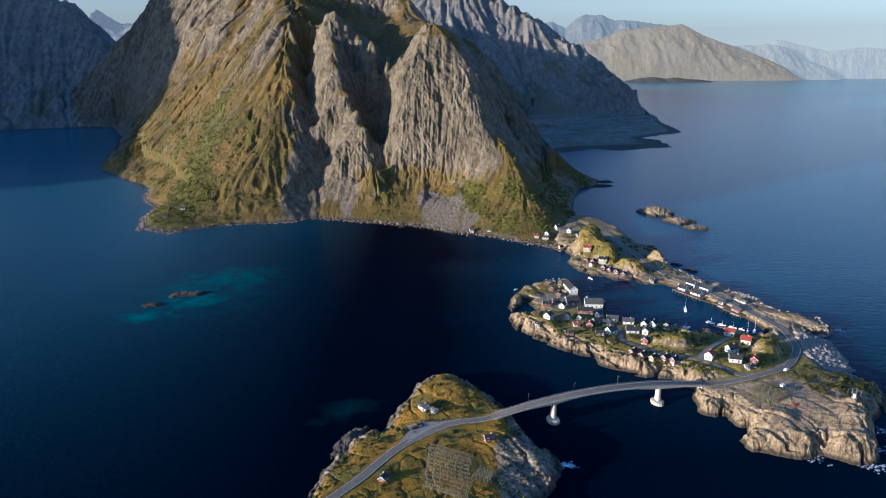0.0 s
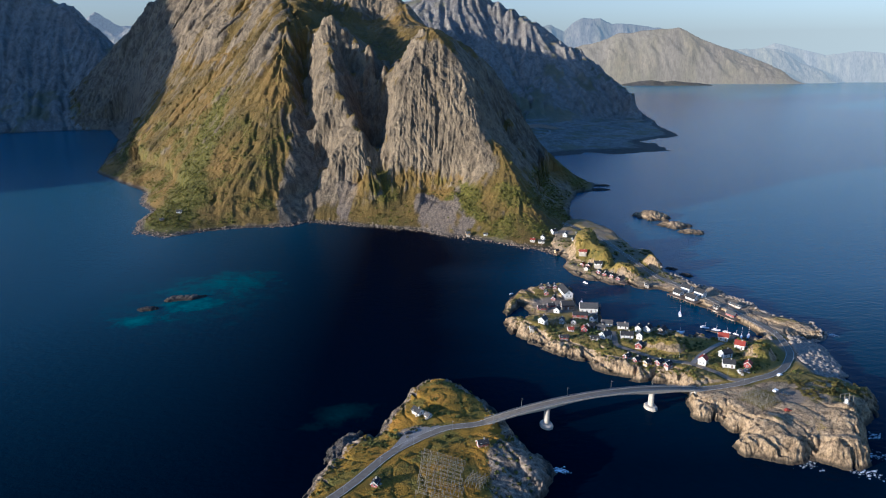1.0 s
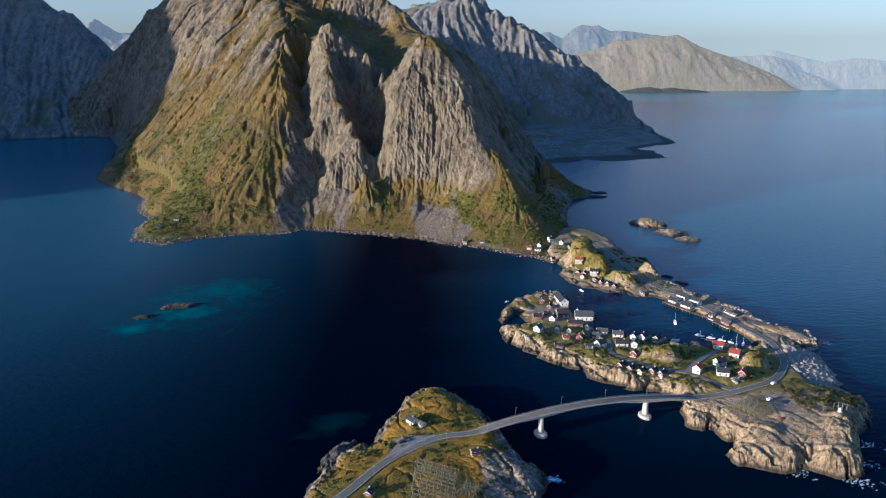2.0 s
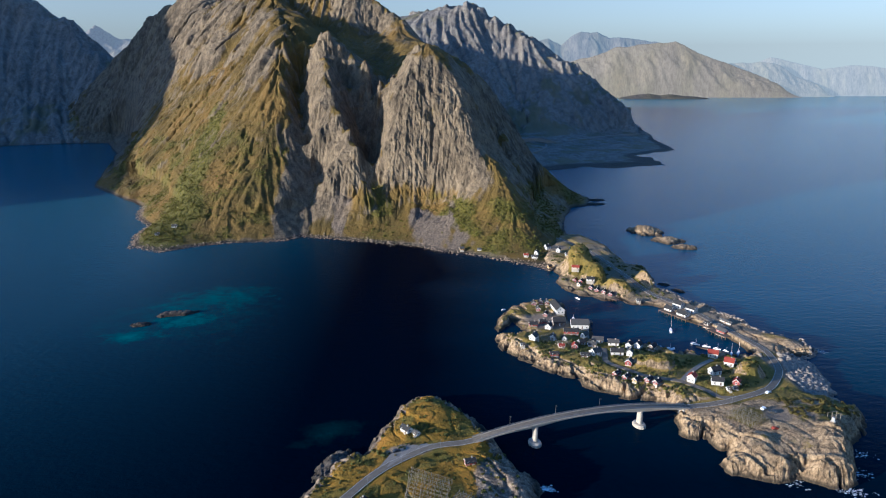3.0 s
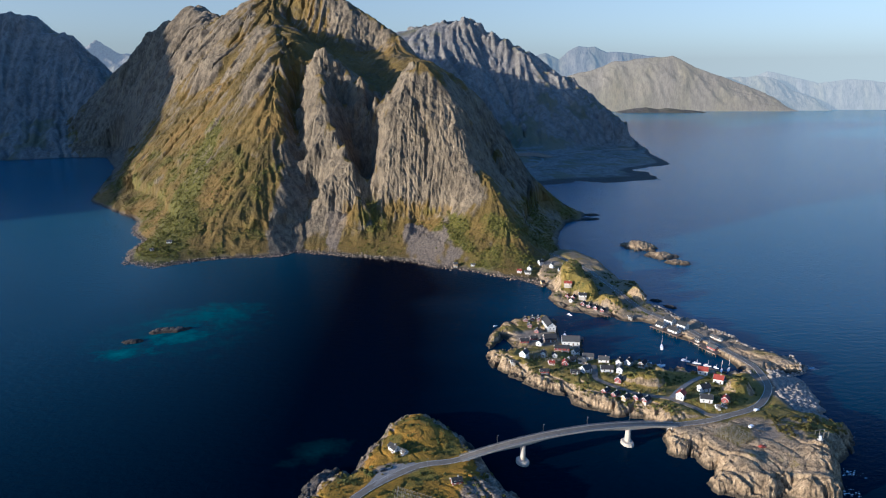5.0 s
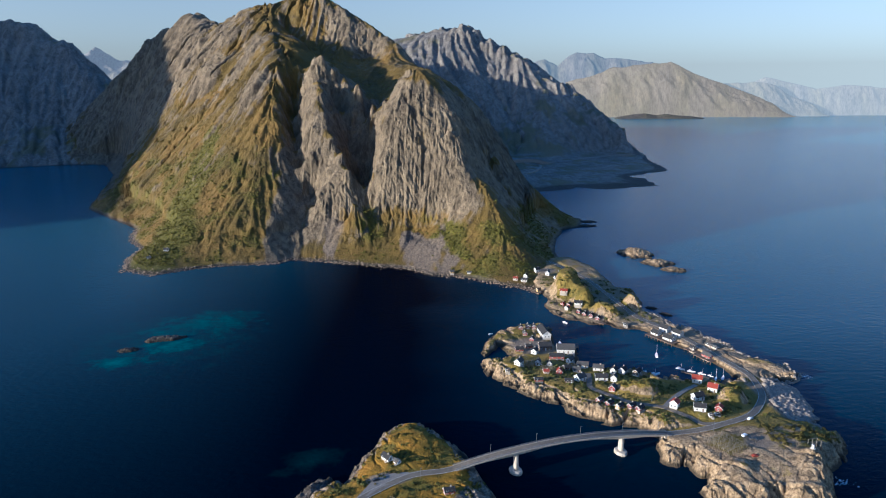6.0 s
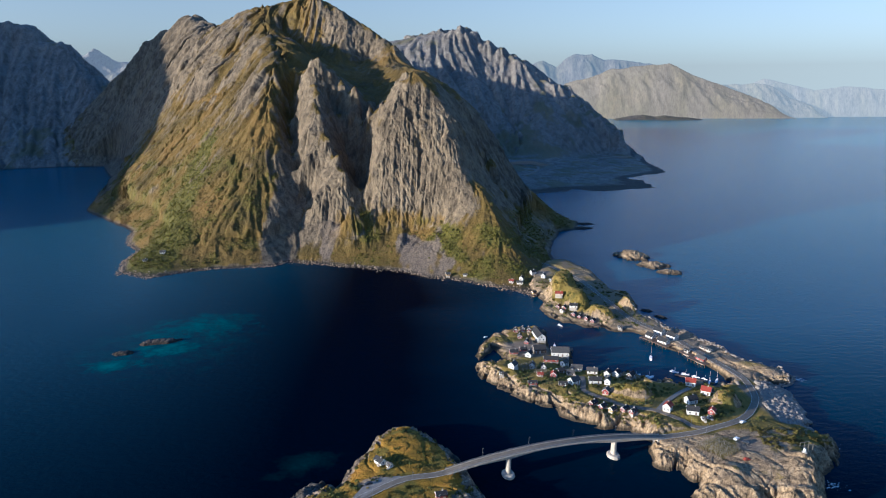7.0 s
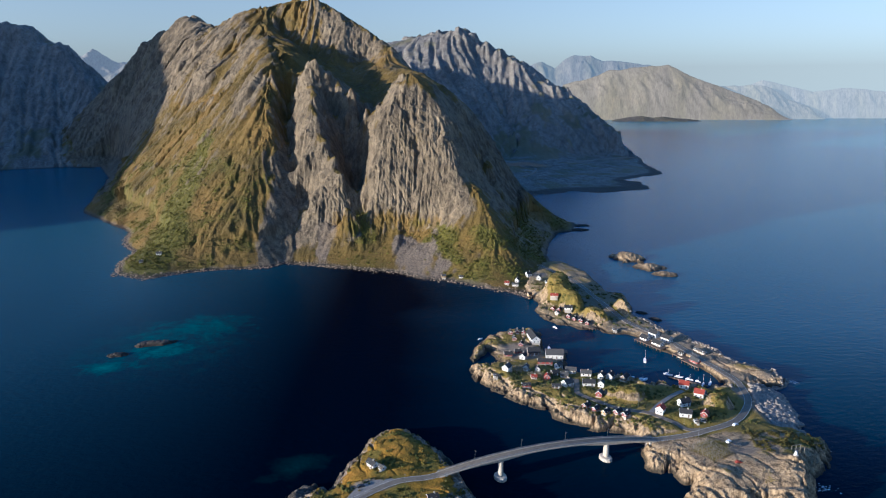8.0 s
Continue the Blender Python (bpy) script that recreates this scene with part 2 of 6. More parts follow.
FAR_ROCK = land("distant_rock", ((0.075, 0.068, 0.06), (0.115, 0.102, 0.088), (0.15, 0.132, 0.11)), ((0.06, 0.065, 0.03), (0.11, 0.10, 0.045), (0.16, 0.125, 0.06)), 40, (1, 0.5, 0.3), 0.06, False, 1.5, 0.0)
HAZED = {}
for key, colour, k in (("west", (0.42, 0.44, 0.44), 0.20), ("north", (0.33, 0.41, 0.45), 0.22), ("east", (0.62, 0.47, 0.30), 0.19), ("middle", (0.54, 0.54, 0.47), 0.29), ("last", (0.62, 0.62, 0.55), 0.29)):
    # ranges on the horizon; emission stands in for the haze before them
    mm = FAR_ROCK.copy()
    mm.name = "hazed_rock_" + key
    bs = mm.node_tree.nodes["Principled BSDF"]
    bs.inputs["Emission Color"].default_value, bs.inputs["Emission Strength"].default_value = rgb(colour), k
    HAZED[key] = mm
REEF = land("reef_rock", ((0.035, 0.03, 0.025), (0.10, 0.085, 0.07), (0.17, 0.145, 0.12)), ((0.05, 0.05, 0.02), (0.08, 0.07, 0.03), (0.1, 0.08, 0.03)), 3, (1, 1, 0.6), 0.22)
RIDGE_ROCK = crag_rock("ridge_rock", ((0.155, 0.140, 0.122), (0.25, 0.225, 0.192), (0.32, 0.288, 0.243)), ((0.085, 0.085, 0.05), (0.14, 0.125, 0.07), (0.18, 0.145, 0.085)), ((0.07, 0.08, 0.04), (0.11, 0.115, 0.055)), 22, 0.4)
ASPHALT = simple("asphalt", (0.175, 0.148, 0.115), 0.85, 0, 0.25, 0.5)
GRAVEL = simple("gravel", (0.24, 0.215, 0.185), 0.95, 0, 0.3, 1.2, 0.1)
CONCRETE = simple("concrete", (0.42, 0.375, 0.31), 0.8, 0, 0.2, 0.6, 0.02)
STEEL = simple("galvanised_steel", (0.28, 0.28, 0.28), 0.5, 0.6, 0.15, 3)
POLE = simple("weathered_pole", (0.19, 0.165, 0.125), 0.85, 0, 0.3, 1.5)
TIMBER = simple("quay_timber", (0.15, 0.11, 0.08), 0.85, 0, 0.35, 1.5)
WHITE = boards("white_boards", (0.66, 0.64, 0.60))
RED = boards("red_boards", (0.26, 0.030, 0.022))
OCHRE = boards("ochre_boards", (0.50, 0.31, 0.08))
GREY = boards("grey_boards", (0.30, 0.30, 0.30))
BROWN = boards("brown_boards", (0.14, 0.09, 0.06))
CREAM = boards("cream_boards", (0.62, 0.50, 0.40))
TRIM = simple("white_trim", (0.66, 0.65, 0.62), 0.6, 0, 0.06, 3)
SLATE = simple("dark_slate", (0.036, 0.036, 0.038), 0.92, 0, 0.35, 1.5, 0.03)
GREYROOF = simple("grey_roofing", (0.075, 0.073, 0.071), 0.92, 0, 0.25, 1.0, 0.03)
REDROOF = simple("red_roof_tiles", (0.26, 0.05, 0.032), 0.7, 0, 0.3, 2.0, 0.04)
GLASS = simple("window_glass", (0.02, 0.025, 0.03), 0.08, 0, 0.1, 1)
HULL = simple("white_gelcoat", (0.80, 0.80, 0.80), 0.35, 0, 0.06, 2)
DARKPAINT = simple("dark_paint", (0.03, 0.035, 0.045), 0.35, 0, 0.2, 2)
RUBBER = simple("rubber", (0.02, 0.02, 0.02), 0.9, 0, 0.2, 4)
BOULDER = simple("breakwater_stone", (0.25, 0.215, 0.18), 0.9, 0, 0.4, 0.5, 0.1)
SHORE_STONE = simple("shore_stone", (0.23, 0.180, 0.128), 0.9, 0, 0.5, 0.4, 0.1)
LEAF = simple("birch_scrub", (0.110, 0.104, 0.016), 0.8, 0, 0.55, 0.12, 0.2)
GARDEN = simple("garden_scrub", (0.085, 0.086, 0.020), 0.8, 0, 0.5, 0.3, 0.2)
HEATH = simple("autumn_scrub", (0.11, 0.09, 0.022), 0.8, 0, 0.5, 0.15, 0.2)


# ---- terrain arithmetic ----
def perlin(x, y, seed=0):
    xi, yi = np.floor(x).astype(np.int64), np.floor(y).astype(np.int64)
    xf, yf = x - xi, y - yi
    u, v = xf ** 3 * (xf * (xf * 6 - 15) + 10), yf ** 3 * (yf * (yf * 6 - 15) + 10)

    def g(ix, iy, fx, fy):
        h = (ix * 374761393 + iy * 668265263 + seed * 974634777) & 0xFFFFFFFF
        h = ((h ^ (h >> 13)) * 1274126177) & 0xFFFFFFFF
        an = ((h ^ (h >> 16)) & 0xFFFF) * (2 * np.pi / 65536)
        return np.cos(an) * fx + np.sin(an) * fy
    a0, a1 = g(xi, yi, xf, yf), g(xi + 1, yi, xf - 1, yf)
    b0, b1 = g(xi, yi + 1, xf, yf - 1), g(xi + 1, yi + 1, xf - 1, yf - 1)
    lo, hi = a0 + u * (a1 - a0), b0 + u * (b1 - b0)
    return (lo + v * (hi - lo)) * 1.45


def fbm(x, y, octaves=5, seed=0, gain=0.5):
    s, amp, tot = 0, 1, 0
    for o in range(octaves):
        s = s + amp * perlin(x * 2 ** o, y * 2 ** o, seed + o)
        tot += amp
        amp *= gain
    return s / tot


def ridged(x, y, octaves=4, seed=0, gain=0.5):
    s, amp, tot = 0, 1, 0
    for o in range(octaves):
        s = s + amp * (1 - 2 * np.abs(perlin(x * 2 ** o, y * 2 ** o, seed + o)))
        tot += amp
        amp *= gain
    return s / tot


def step(x, lo, hi):
    t = np.clip((x - lo) / (hi - lo), 0, 1)
    return t * t * (3 - 2 * t)


def inside(px, py, poly):
    """Distance to the outline, positive on the land."""
    d2, ins = np.full(px.shape, 1e12), np.zeros(px.shape, bool)
    for (x0, y0), (x1, y1) in zip(poly, poly[1:] + poly[:1]):
        ex, ey = x1 - x0, y1 - y0
        t = np.clip(((px - x0) * ex + (py - y0) * ey) / (ex * ex + ey * ey + 1e-9), 0, 1)
        d2 = np.minimum(d2, (px - x0 - t * ex) ** 2 + (py - y0 - t * ey) ** 2)
        if y0 != y1:
            ins ^= ((y0 > py) != (y1 > py)) & (px < ex * (py - y0) / ey + x0)
    return np.where(ins, 1, -1) * np.sqrt(d2)


def along(px, py, line):
    """Distance to a line of (x, y, z) nodes, and its height at the nearest place."""
    best, hz = np.full(px.shape, 1e9), np.zeros(px.shape)
    for (x0, y0, z0), (x1, y1, z1) in zip(line, line[1:]):
        ex, ey = x1 - x0, y1 - y0
        t = np.clip(((px - x0) * ex + (py - y0) * ey) / (ex * ex + ey * ey), 0, 1)
        d = np.hypot(px - x0 - t * ex, py - y0 - t * ey)
        hz, best = np.where(d < best, z0 + t * (z1 - z0), hz), np.minimum(d, best)
    return best, hz


def drape(lines, every):
    """A skin stretched over ridge, gully and shore lines: returns its height at x, y."""
    pts = {}
    for line in lines:
        for p0, p1 in zip(line, line[1:] if len(line) > 1 else line):
            n = max(1, int(math.dist(p0[:2], p1[:2]) / every))
            for i in range(n + 1):
                q = [a + (b - a) * i / n for a, b in zip(p0, p1)]
                pts[(round(q[0] / 6), round(q[1] / 6))] = q
    P = np.array(list(pts.values()), float)
    r = np.hypot(P[:, None, 0] - P[None, :, 0], P[:, None, 1] - P[None, :, 1])
    n = len(P)
    A = np.ones((n + 1, n + 1))
    A[:n, :n], A[n, n] = -r + np.eye(n) * 0.3, 0
    w = np.linalg.solve(A, np.append(P[:, 2], 0))

    def height(x, y):
        out = np.full(x.shape, w[n])
        for (a, b, _), k in zip(P, w):
            out -= k * np.hypot(x - a, y - b)
        return out
    return height


def sheet(name, X, Y, Z, keep, mat, flip=False, **masks):
    """A terrain mesh from a grid of places; keep drops what lies deep under water."""
    rows, cols = X.shape
    idx = np.arange(rows * cols).reshape(rows, cols)
    quad = np.stack([idx[:-1, :-1], idx[:-1, 1:], idx[1:, 1:], idx[1:, :-1]], -1).reshape(-1, 4)
    if flip:
        quad = quad[:, ::-1]
    quad = quad[keep.ravel()[quad].any(1)]
    used, quad = np.unique(quad, return_inverse=True)
    quad = quad.reshape(-1, 4)
    me = bpy.data.meshes.new(name)
    co = np.stack([X, Y, Z], -1).reshape(-1, 3)[used]
    me.vertices.add(len(co))
    me.vertices.foreach_set("co", co.ravel())
    me.loops.add(quad.size)
    me.loops.foreach_set("vertex_index", quad.ravel().astype(np.int32))
    me.polygons.add(len(quad))
    me.polygons.foreach_set("loop_start", np.arange(0, quad.size, 4, dtype=np.int32))
    me.polygons.foreach_set("use_smooth", np.ones(len(quad), bool))
    me.update(calc_edges=True)
    for k in ("veg", "lush", "scree"):
        v = masks.get(k)
        at = me.attributes.new(k, "FLOAT", "POINT")
        at.data.foreach_set("value", (np.zeros(len(co)) if v is None else v.ravel()[used]).astype(np.float32))
    me.materials.append(mat)
    return new(name, me)


def steep(X, Y, Z):
    """Slope of a grid surface."""
    def d(f, ax):
        return np.gradient(f, axis=ax)
    xu, xv, yu, yv, zu, zv = d(X, 0), d(X, 1), d(Y, 0), d(Y, 1), d(Z, 0), d(Z, 1)
    det = xu * yv - xv * yu
    gx, gy = (zu * yv - zv * yu) / det, (xu * zv - xv * zu) / det
    return np.hypot(gx, gy), gx, gy


# ---- the sea ----
bm = bmesh.new()
rim = [(-6000, -6000), (6000, -6000), (6000, 4985), (-6000, 4985)]
bm.faces.new([bm.verts.new((x, y, 0)) for x, y in rim])
me = bpy.data.meshes.new("water")
bm.to_mesh(me)
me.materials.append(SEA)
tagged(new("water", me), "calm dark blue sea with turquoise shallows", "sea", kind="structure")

# ---- the mountains ----
COAST_SOUTH = [(-1400, 1800), (-1181, 1861), (-1035, 1926), (-942, 1926), (-810, 1696), (-730, 1472), (-637, 1226), (-539, 1121), (-471, 1044), (-443, 969), (-405, 917), (-400, 858), (-380, 803), (-334, 780), (-310, 800), (-266, 824), (-199, 834), (-184, 854), (-143, 845), (-82, 823), (-39, 810), (4, 777), (30, 772), (75, 739), (102, 722), (116, 707)]
COAST_EAST = [(135, 740), (160, 839), (162, 898), (180, 982), (200, 1037), (228, 1054), (242, 1118), (223, 1158), (193, 1158), (180, 1289), (181, 1414), (265, 1444), (303, 1485), (358, 1452), (491, 1509), (490, 1629), (463, 1670), (603, 1781), (630, 2052), (716, 2552)]
MAINLAND = COAST_SOUTH + COAST_EAST + [(800, 3200), (-2600, 3300), (-2600, 1700)]


WEST_SPUR = [(-569, 1650, 285), (-544, 1480, 215), (-536, 1400, 158), (-546, 1260, 85), (-545, 1180, 39)]


CREST = [(-1050, 2300, 201), (-931, 2200, 297), (-878, 2150, 353), (-798, 2100, 361), (-676, 2000, 401), (-580, 1850, 359), (-545, 1790, 362), (-515, 1750, 365), (-478, 1690, 378), (-466, 1680, 365), (-424, 1600, 374), (-411, 1590, 381), (-376, 1540, 387), (-345, 1520, 383), (-314, 1510, 393), (-290, 1502, 402), (-250, 1497, 407), (-222, 1490, 388), (-190, 1475, 370), (-163, 1460, 346), (-137, 1450, 340), (-100, 1420, 314), (-72, 1400, 294)]
TEETH = [(-245, 1170, 265), (-224, 1160, 254), (-197, 1140, 259), (-171, 1130, 255), (-144, 1115, 228), (-120, 1100, 218), (-98, 1075, 192), (-76, 1045, 193), (-57, 1022, 220), (-41, 1014, 236)]


def shore(pts):
    return [(x, y, 0) for x, y in pts]


def perlin3(x, y, z, seed=0):
    """Gradient noise in space."""
    xi, yi, zi = (np.floor(v).astype(np.int64) for v in (x, y, z))
    xf, yf, zf = x - xi, y - yi, z - zi
    u, v, w = (f ** 3 * (f * (f * 6 - 15) + 10) for f in (xf, yf, zf))

    def g(i, j, k):
        h = ((xi + i) * 374761393 + (yi + j) * 668265263 + (zi + k) * 2147483647 + seed * 974634777) & 0xFFFFFFFF
        h = ((h ^ (h >> 13)) * 1274126177) & 0xFFFFFFFF
        h ^= h >> 16
        return ((h & 255) / 127.5 - 1) * (xf - i) + (((h >> 8) & 255) / 127.5 - 1) * (yf - j) + (((h >> 16) & 255) / 127.5 - 1) * (zf - k)
    e = [g(0, j, k) + u * (g(1, j, k) - g(0, j, k)) for j, k in ((0, 0), (1, 0), (0, 1), (1, 1))]
    lo, hi = e[0] + v * (e[1] - e[0]), e[2] + v * (e[3] - e[2])
    return (lo + w * (hi - lo)) * 1.3


def soft(Z, n=1):
    """Evens out a grid a little."""
    for _ in range(n):
        P = np.pad(Z, 1, mode="edge")
        Z = (P[:-2, 1:-1] + P[2:, 1:-1] + P[1:-1, :-2] + P[1:-1, 2:] + 2 * Z) / 6
    return Z


def carve(Z, cell, rounds, depth, most=14.0, seed=0):
    """Running water cuts gullies down the fall lines of a grid of heights."""
    H, W = Z.shape
    idx = np.arange(H * W).reshape(H, W)
    rough = np.random.default_rng(seed).normal(size=Z.shape) * 0.25 * cell
    first = Z.copy()
    for _ in range(rounds):
        Q = np.pad(Z + rough, 1, constant_values=1e6)
        best, rec = np.zeros(Z.shape), idx.copy()
        for di, dj in ((-1, 0), (1, 0), (0, -1), (0, 1), (-1, -1), (-1, 1), (1, -1), (1, 1)):
            drop = (Q[1:-1, 1:-1] - Q[1 + di:H + 1 + di, 1 + dj:W + 1 + dj]) / math.hypot(di, dj)
            better = drop > best
            best, rec = np.where(better, drop, best), np.where(better, idx + di * W + dj, rec)
        flow, to = [1.0] * (H * W), rec.ravel().tolist()
        for i in np.argsort(-(Z + rough), axis=None).tolist():
            j = to[i]
            if j != i:
                flow[j] += flow[i]
        flow = np.array(flow).reshape(H, W)
        cut = depth * np.minimum(flow, 900) ** 0.42 * np.clip(best / cell, 0, 1.2) ** 0.7
        Z = np.maximum(Z - soft(cut) * 0.75 - 0.25 * cut, first - most)
        Z = 0.9 * Z + 0.1 * soft(Z)
    return Z


def sample(F, x0, y0, cell, X, Y):
    """Reads a grid of values between its nodes."""
    u, v = np.clip((X - x0) / cell, 0, F.shape[1] - 1.001), np.clip((Y - y0) / cell, 0, F.shape[0] - 1.001)
    i, j = v.astype(int), u.astype(int)
    a, b = v - i, u - j
    return (F[i, j] * (1 - b) + F[i, j + 1] * b) * (1 - a) + (F[i + 1, j] * (1 - b) + F[i + 1, j + 1] * b) * a


def fan(F, x0, y0, cell, az0, az1, cols, r0, r1, rows):
    """A grid whose rows lie closest where the slope is steep, seen from the open bay."""
    A = np.radians(np.linspace(az0, az1, cols))
    rr = np.arange(r0, r1, cell * 0.7)
    R0, A0 = np.meshgrid(rr, A)
    Zp = sample(F, x0, y0, cell, R0 * np.sin(A0), R0 * np.cos(A0))
    dz, dr = np.diff(Zp, axis=1), cell * 0.7
    w = np.hypot(dr, dz) / R0[:, 1:] * np.where(dz > -0.15 * dr, 1.0, 0.3) * np.where(Zp[:, 1:] < -4, 0.08, 1.0)
    s = np.concatenate([np.zeros((cols, 1)), np.cumsum(w, 1)], 1)
    s = soft(s, 12)
    s = np.maximum.accumulate(s, 1) + np.arange(len(rr)) * 1e-7
    R = np.stack([np.interp(np.linspace(0, q[-1], rows), q, rr) for q in s], 1)
    A1 = np.broadcast_to(A, R.shape)
    return R * np.sin(A1), R * np.cos(A1)


def streaks(N, gx, gy, x0, y0, cell, X, Y, steps, arc):
    """Smears a noise field down and up the fall lines of the slope."""
    total = sample(N, x0, y0, cell, X, Y)
    for way in (-1, 1):
        px, py = X.copy(), Y.copy()
        for _ in range(steps):
            sx, sy = sample(gx, x0, y0, cell, px, py), sample(gy, x0, y0, cell, px, py)
            g = np.sqrt(sx * sx + sy * sy) + 0.02
            d = way * arc / np.sqrt(1 + g * g) / g
            px, py = px + sx * d, py + sy * d
            total += sample(N, x0, y0, cell, px, py)
    return total / total.std()


def crags(X, Y, Z, long_, short_, size, seed, wall, gain=1.0):
    """How far rock stands out along its normal: fluted slabs on walls, knolls on slopes."""
    wx, wy = 0.3 * size * perlin3(X / size, Y / size, Z / (2 * size), seed), 0.3 * size * perlin3(X / size, Y / size, Z / (2 * size), seed + 1)
    a, b = X + wx, Y + wy
    whole = 0.35 + 1.3 * np.clip(0.5 + 1.1 * perlin3(X / (1.5 * size), Y / (1.5 * size), Z / (2.2 * size), seed + 2), 0, 1)
    out = size * whole * (0.034 * (np.abs(long_) - 0.7) + 0.022 * (np.abs(short_) - 0.7))
    for k, (len_, amp, tall) in enumerate(((0.55, 0.06, 3.2), (0.2, 0.045, 3), (0.085, 0.030, 2.4))):
        L = size * len_
        out = out + amp * size * (2.4 * np.abs(perlin3((a + 0.3 * Z) / L, b / L, Z / (L * tall), seed + 3 + k)) - 0.62)
    ledge = 0.04 * size * perlin3(X / size, Y / size, Z / (0.3 * size), seed + 9)
    knolls = size * (0.02 * long_ + 0.014 * short_ + 0.04 * perlin3(a / (0.5 * size), b / (0.5 * size), Z / (0.6 * size), seed + 12) + 0.045 * np.abs(perlin3(X / (0.16 * size), Y / (0.16 * size), Z / (0.2 * size), seed + 13)))
    return gain * (wall * (out + ledge) + (1 - wall) * knolls)


def mountain():
    skin = drape([
        CREST,
        WEST_SPUR,
        [(-376, 1540, 387), (-340, 1420, 336), (-299, 1290, 292), (-245, 1170, 265), (-242, 1070, 192), (-221, 1005, 138), (-215, 960, 94), (-207, 890, 43)],
        [(-383, 1420, 304), (-372, 1270, 227), (-353, 1130, 154), (-352, 1020, 94), (-344, 910, 47), (-333, 855, 20)],
        [(-230, 1185, 236), (-229, 1135, 189), (-216, 1066, 131), (-193, 1004, 86), (-164, 940, 54), (-194, 885, 21)],
        [(-213, 1120, 226), (-198, 1040, 181), (-181, 980, 132), (-157, 930, 90), (-141, 915, 57), (-124, 904, 40)],
        [(-195, 1130, 259), (-180, 1085, 226), (-172, 1062, 210), (-164, 1030, 181), (-148, 992, 151), (-130, 962, 133), (-118, 932, 114), (-109, 898, 80), (-112, 902, 39)],
        [(-108, 1112, 157), (-105, 1088, 130), (-101, 1056, 98), (-96, 1000, 63), (-85, 925, 42)],
        [(-165, 1110, 198), (-153, 1096, 170), (-136, 1052, 132), (-122, 1010, 95), (-113, 965, 67), (-103, 915, 49)],
        [(-41, 1014, 236), (-56, 1008, 222), (-73, 985, 183), (-83, 965, 157), (-83, 930, 113), (-79, 915, 77), (-68, 902, 46)],
        [(-41, 1014, 236), (-15, 1000, 228), (8, 985, 214), (25, 966, 192), (30, 938, 151), (32, 914, 115), (35, 893, 88), (41, 876, 71)],
        [(56, 1050, 189), (68, 1030, 152), (76, 1005, 113), (84, 975, 88)],
        [(41, 876, 71), (67, 878, 81), (83, 850, 61), (95, 806, 32)],
        [(-16, 1050, 236), (35, 1075, 214), (74, 1075, 179), (105, 1060, 128), (128, 1035, 79), (152, 1000, 44), (164, 950, 14)],
        [(-51, 896, 39), (-32, 892, 35), (-9, 890, 36), (13, 888, 52), (32, 882, 65)],
        [(-305, 1480, 335), (-243, 1410, 295), (-173, 1320, 252), (-116, 1220, 217), (-78, 1120, 193)],
        [(-139, 1400, 276), (-67, 1320, 260), (-12, 1230, 246), (27, 1150, 222)],
        [(-146, 866, 10), (-86, 866, 17), (-11, 848, 22), (45, 826, 34)],
        [(-88, 888, 32), (-42, 868, 28), (2, 868, 36)],
        [(-258, 850, 21), (-368, 850, 14)],
        [(-856, 2080, 277), (-816, 1900, 183), (-792, 1760, 101), (-785, 1650, 39)],
        [(90, 1000, 113), (109, 975, 75), (130, 940, 40), (140, 885, 13)],
        TEETH,
        [(-134, 1092, 196), (-126, 1070, 163), (-117, 1056, 145)], [(-112, 1088, 190), (-107, 1070, 165), (-104, 1055, 145)],
        shore(COAST_SOUTH[3:]), shore(COAST_EAST[:11]),
        [(-300, 1850, 200), (0, 1700, 90), (130, 1400, 60)], [(-400, 2000, 200), (-600, 2150, 180), (-800, 2350, 150)],
    ], 28)
    cell, x0, y0 = 3.6, -1200.0, 690.0
    GX, GY = np.meshgrid(np.arange(x0, 270, cell), np.arange(y0, 2420, cell))
    Z0 = skin(GX, GY)
    slope = np.hypot(*np.gradient(soft(Z0, 3), cell))
    wall = step(slope, 1.15, 1.9)
    F = Z0 + (6 * fbm(GX / 70, GY / 70, 4, 5) + 3 * fbm(GX / 22, GY / 22, 3, 9)) * step(Z0, 4, 40) * (1 - 0.6 * wall)
    F = carve(F, cell, 9, 0.20 * (1 - 0.72 * wall) * (0.25 + 0.75 * step(Z0, 20, 110)), 13.0, 3)
    # the long diagonal cleft of the eastern pillar
    d, _ = along(GX, GY, [(-42, 978, 0), (-24, 955, 0), (-14, 938, 0), (-16, 920, 0)])
    F = F - 7 * (1 - step(d, 0.5, 6))
    # broken teeth along the crests
    for line, tall in ((CREST[5:13], 5), (CREST[12:], 3), (TEETH, 10)):
        d, _ = along(GX, GY, line)
        F = F + tall * (1 - step(d, 3, 20)) * (2.2 * np.abs(perlin(GX / 17, GY / 17, 91)) - 0.35 + 0.5 * perlin(GX / 8, GY / 8, 92))
    gy, gx = np.gradient(soft(F, 1), cell)
    X, Y = fan(F, x0, y0, cell, -30, 14.5, 860, 692, 2400, 690)
    f2 = 1.7
    NX_, NY_ = np.meshgrid(np.arange(-620, 260, f2), np.arange(y0, 1620, f2))
    sx, sy = soft(gx, 6), soft(gy, 6)
    down, across = sample(sx, x0, y0, cell, NX_, NY_), sample(sy, x0, y0, cell, NX_, NY_)
    long_ = sample(streaks(fbm(NX_ / 15, NY_ / 15, 2, 33), down, across, -620, y0, f2, NX_, NY_, 16, 6.0), -620, y0, f2, X, Y)
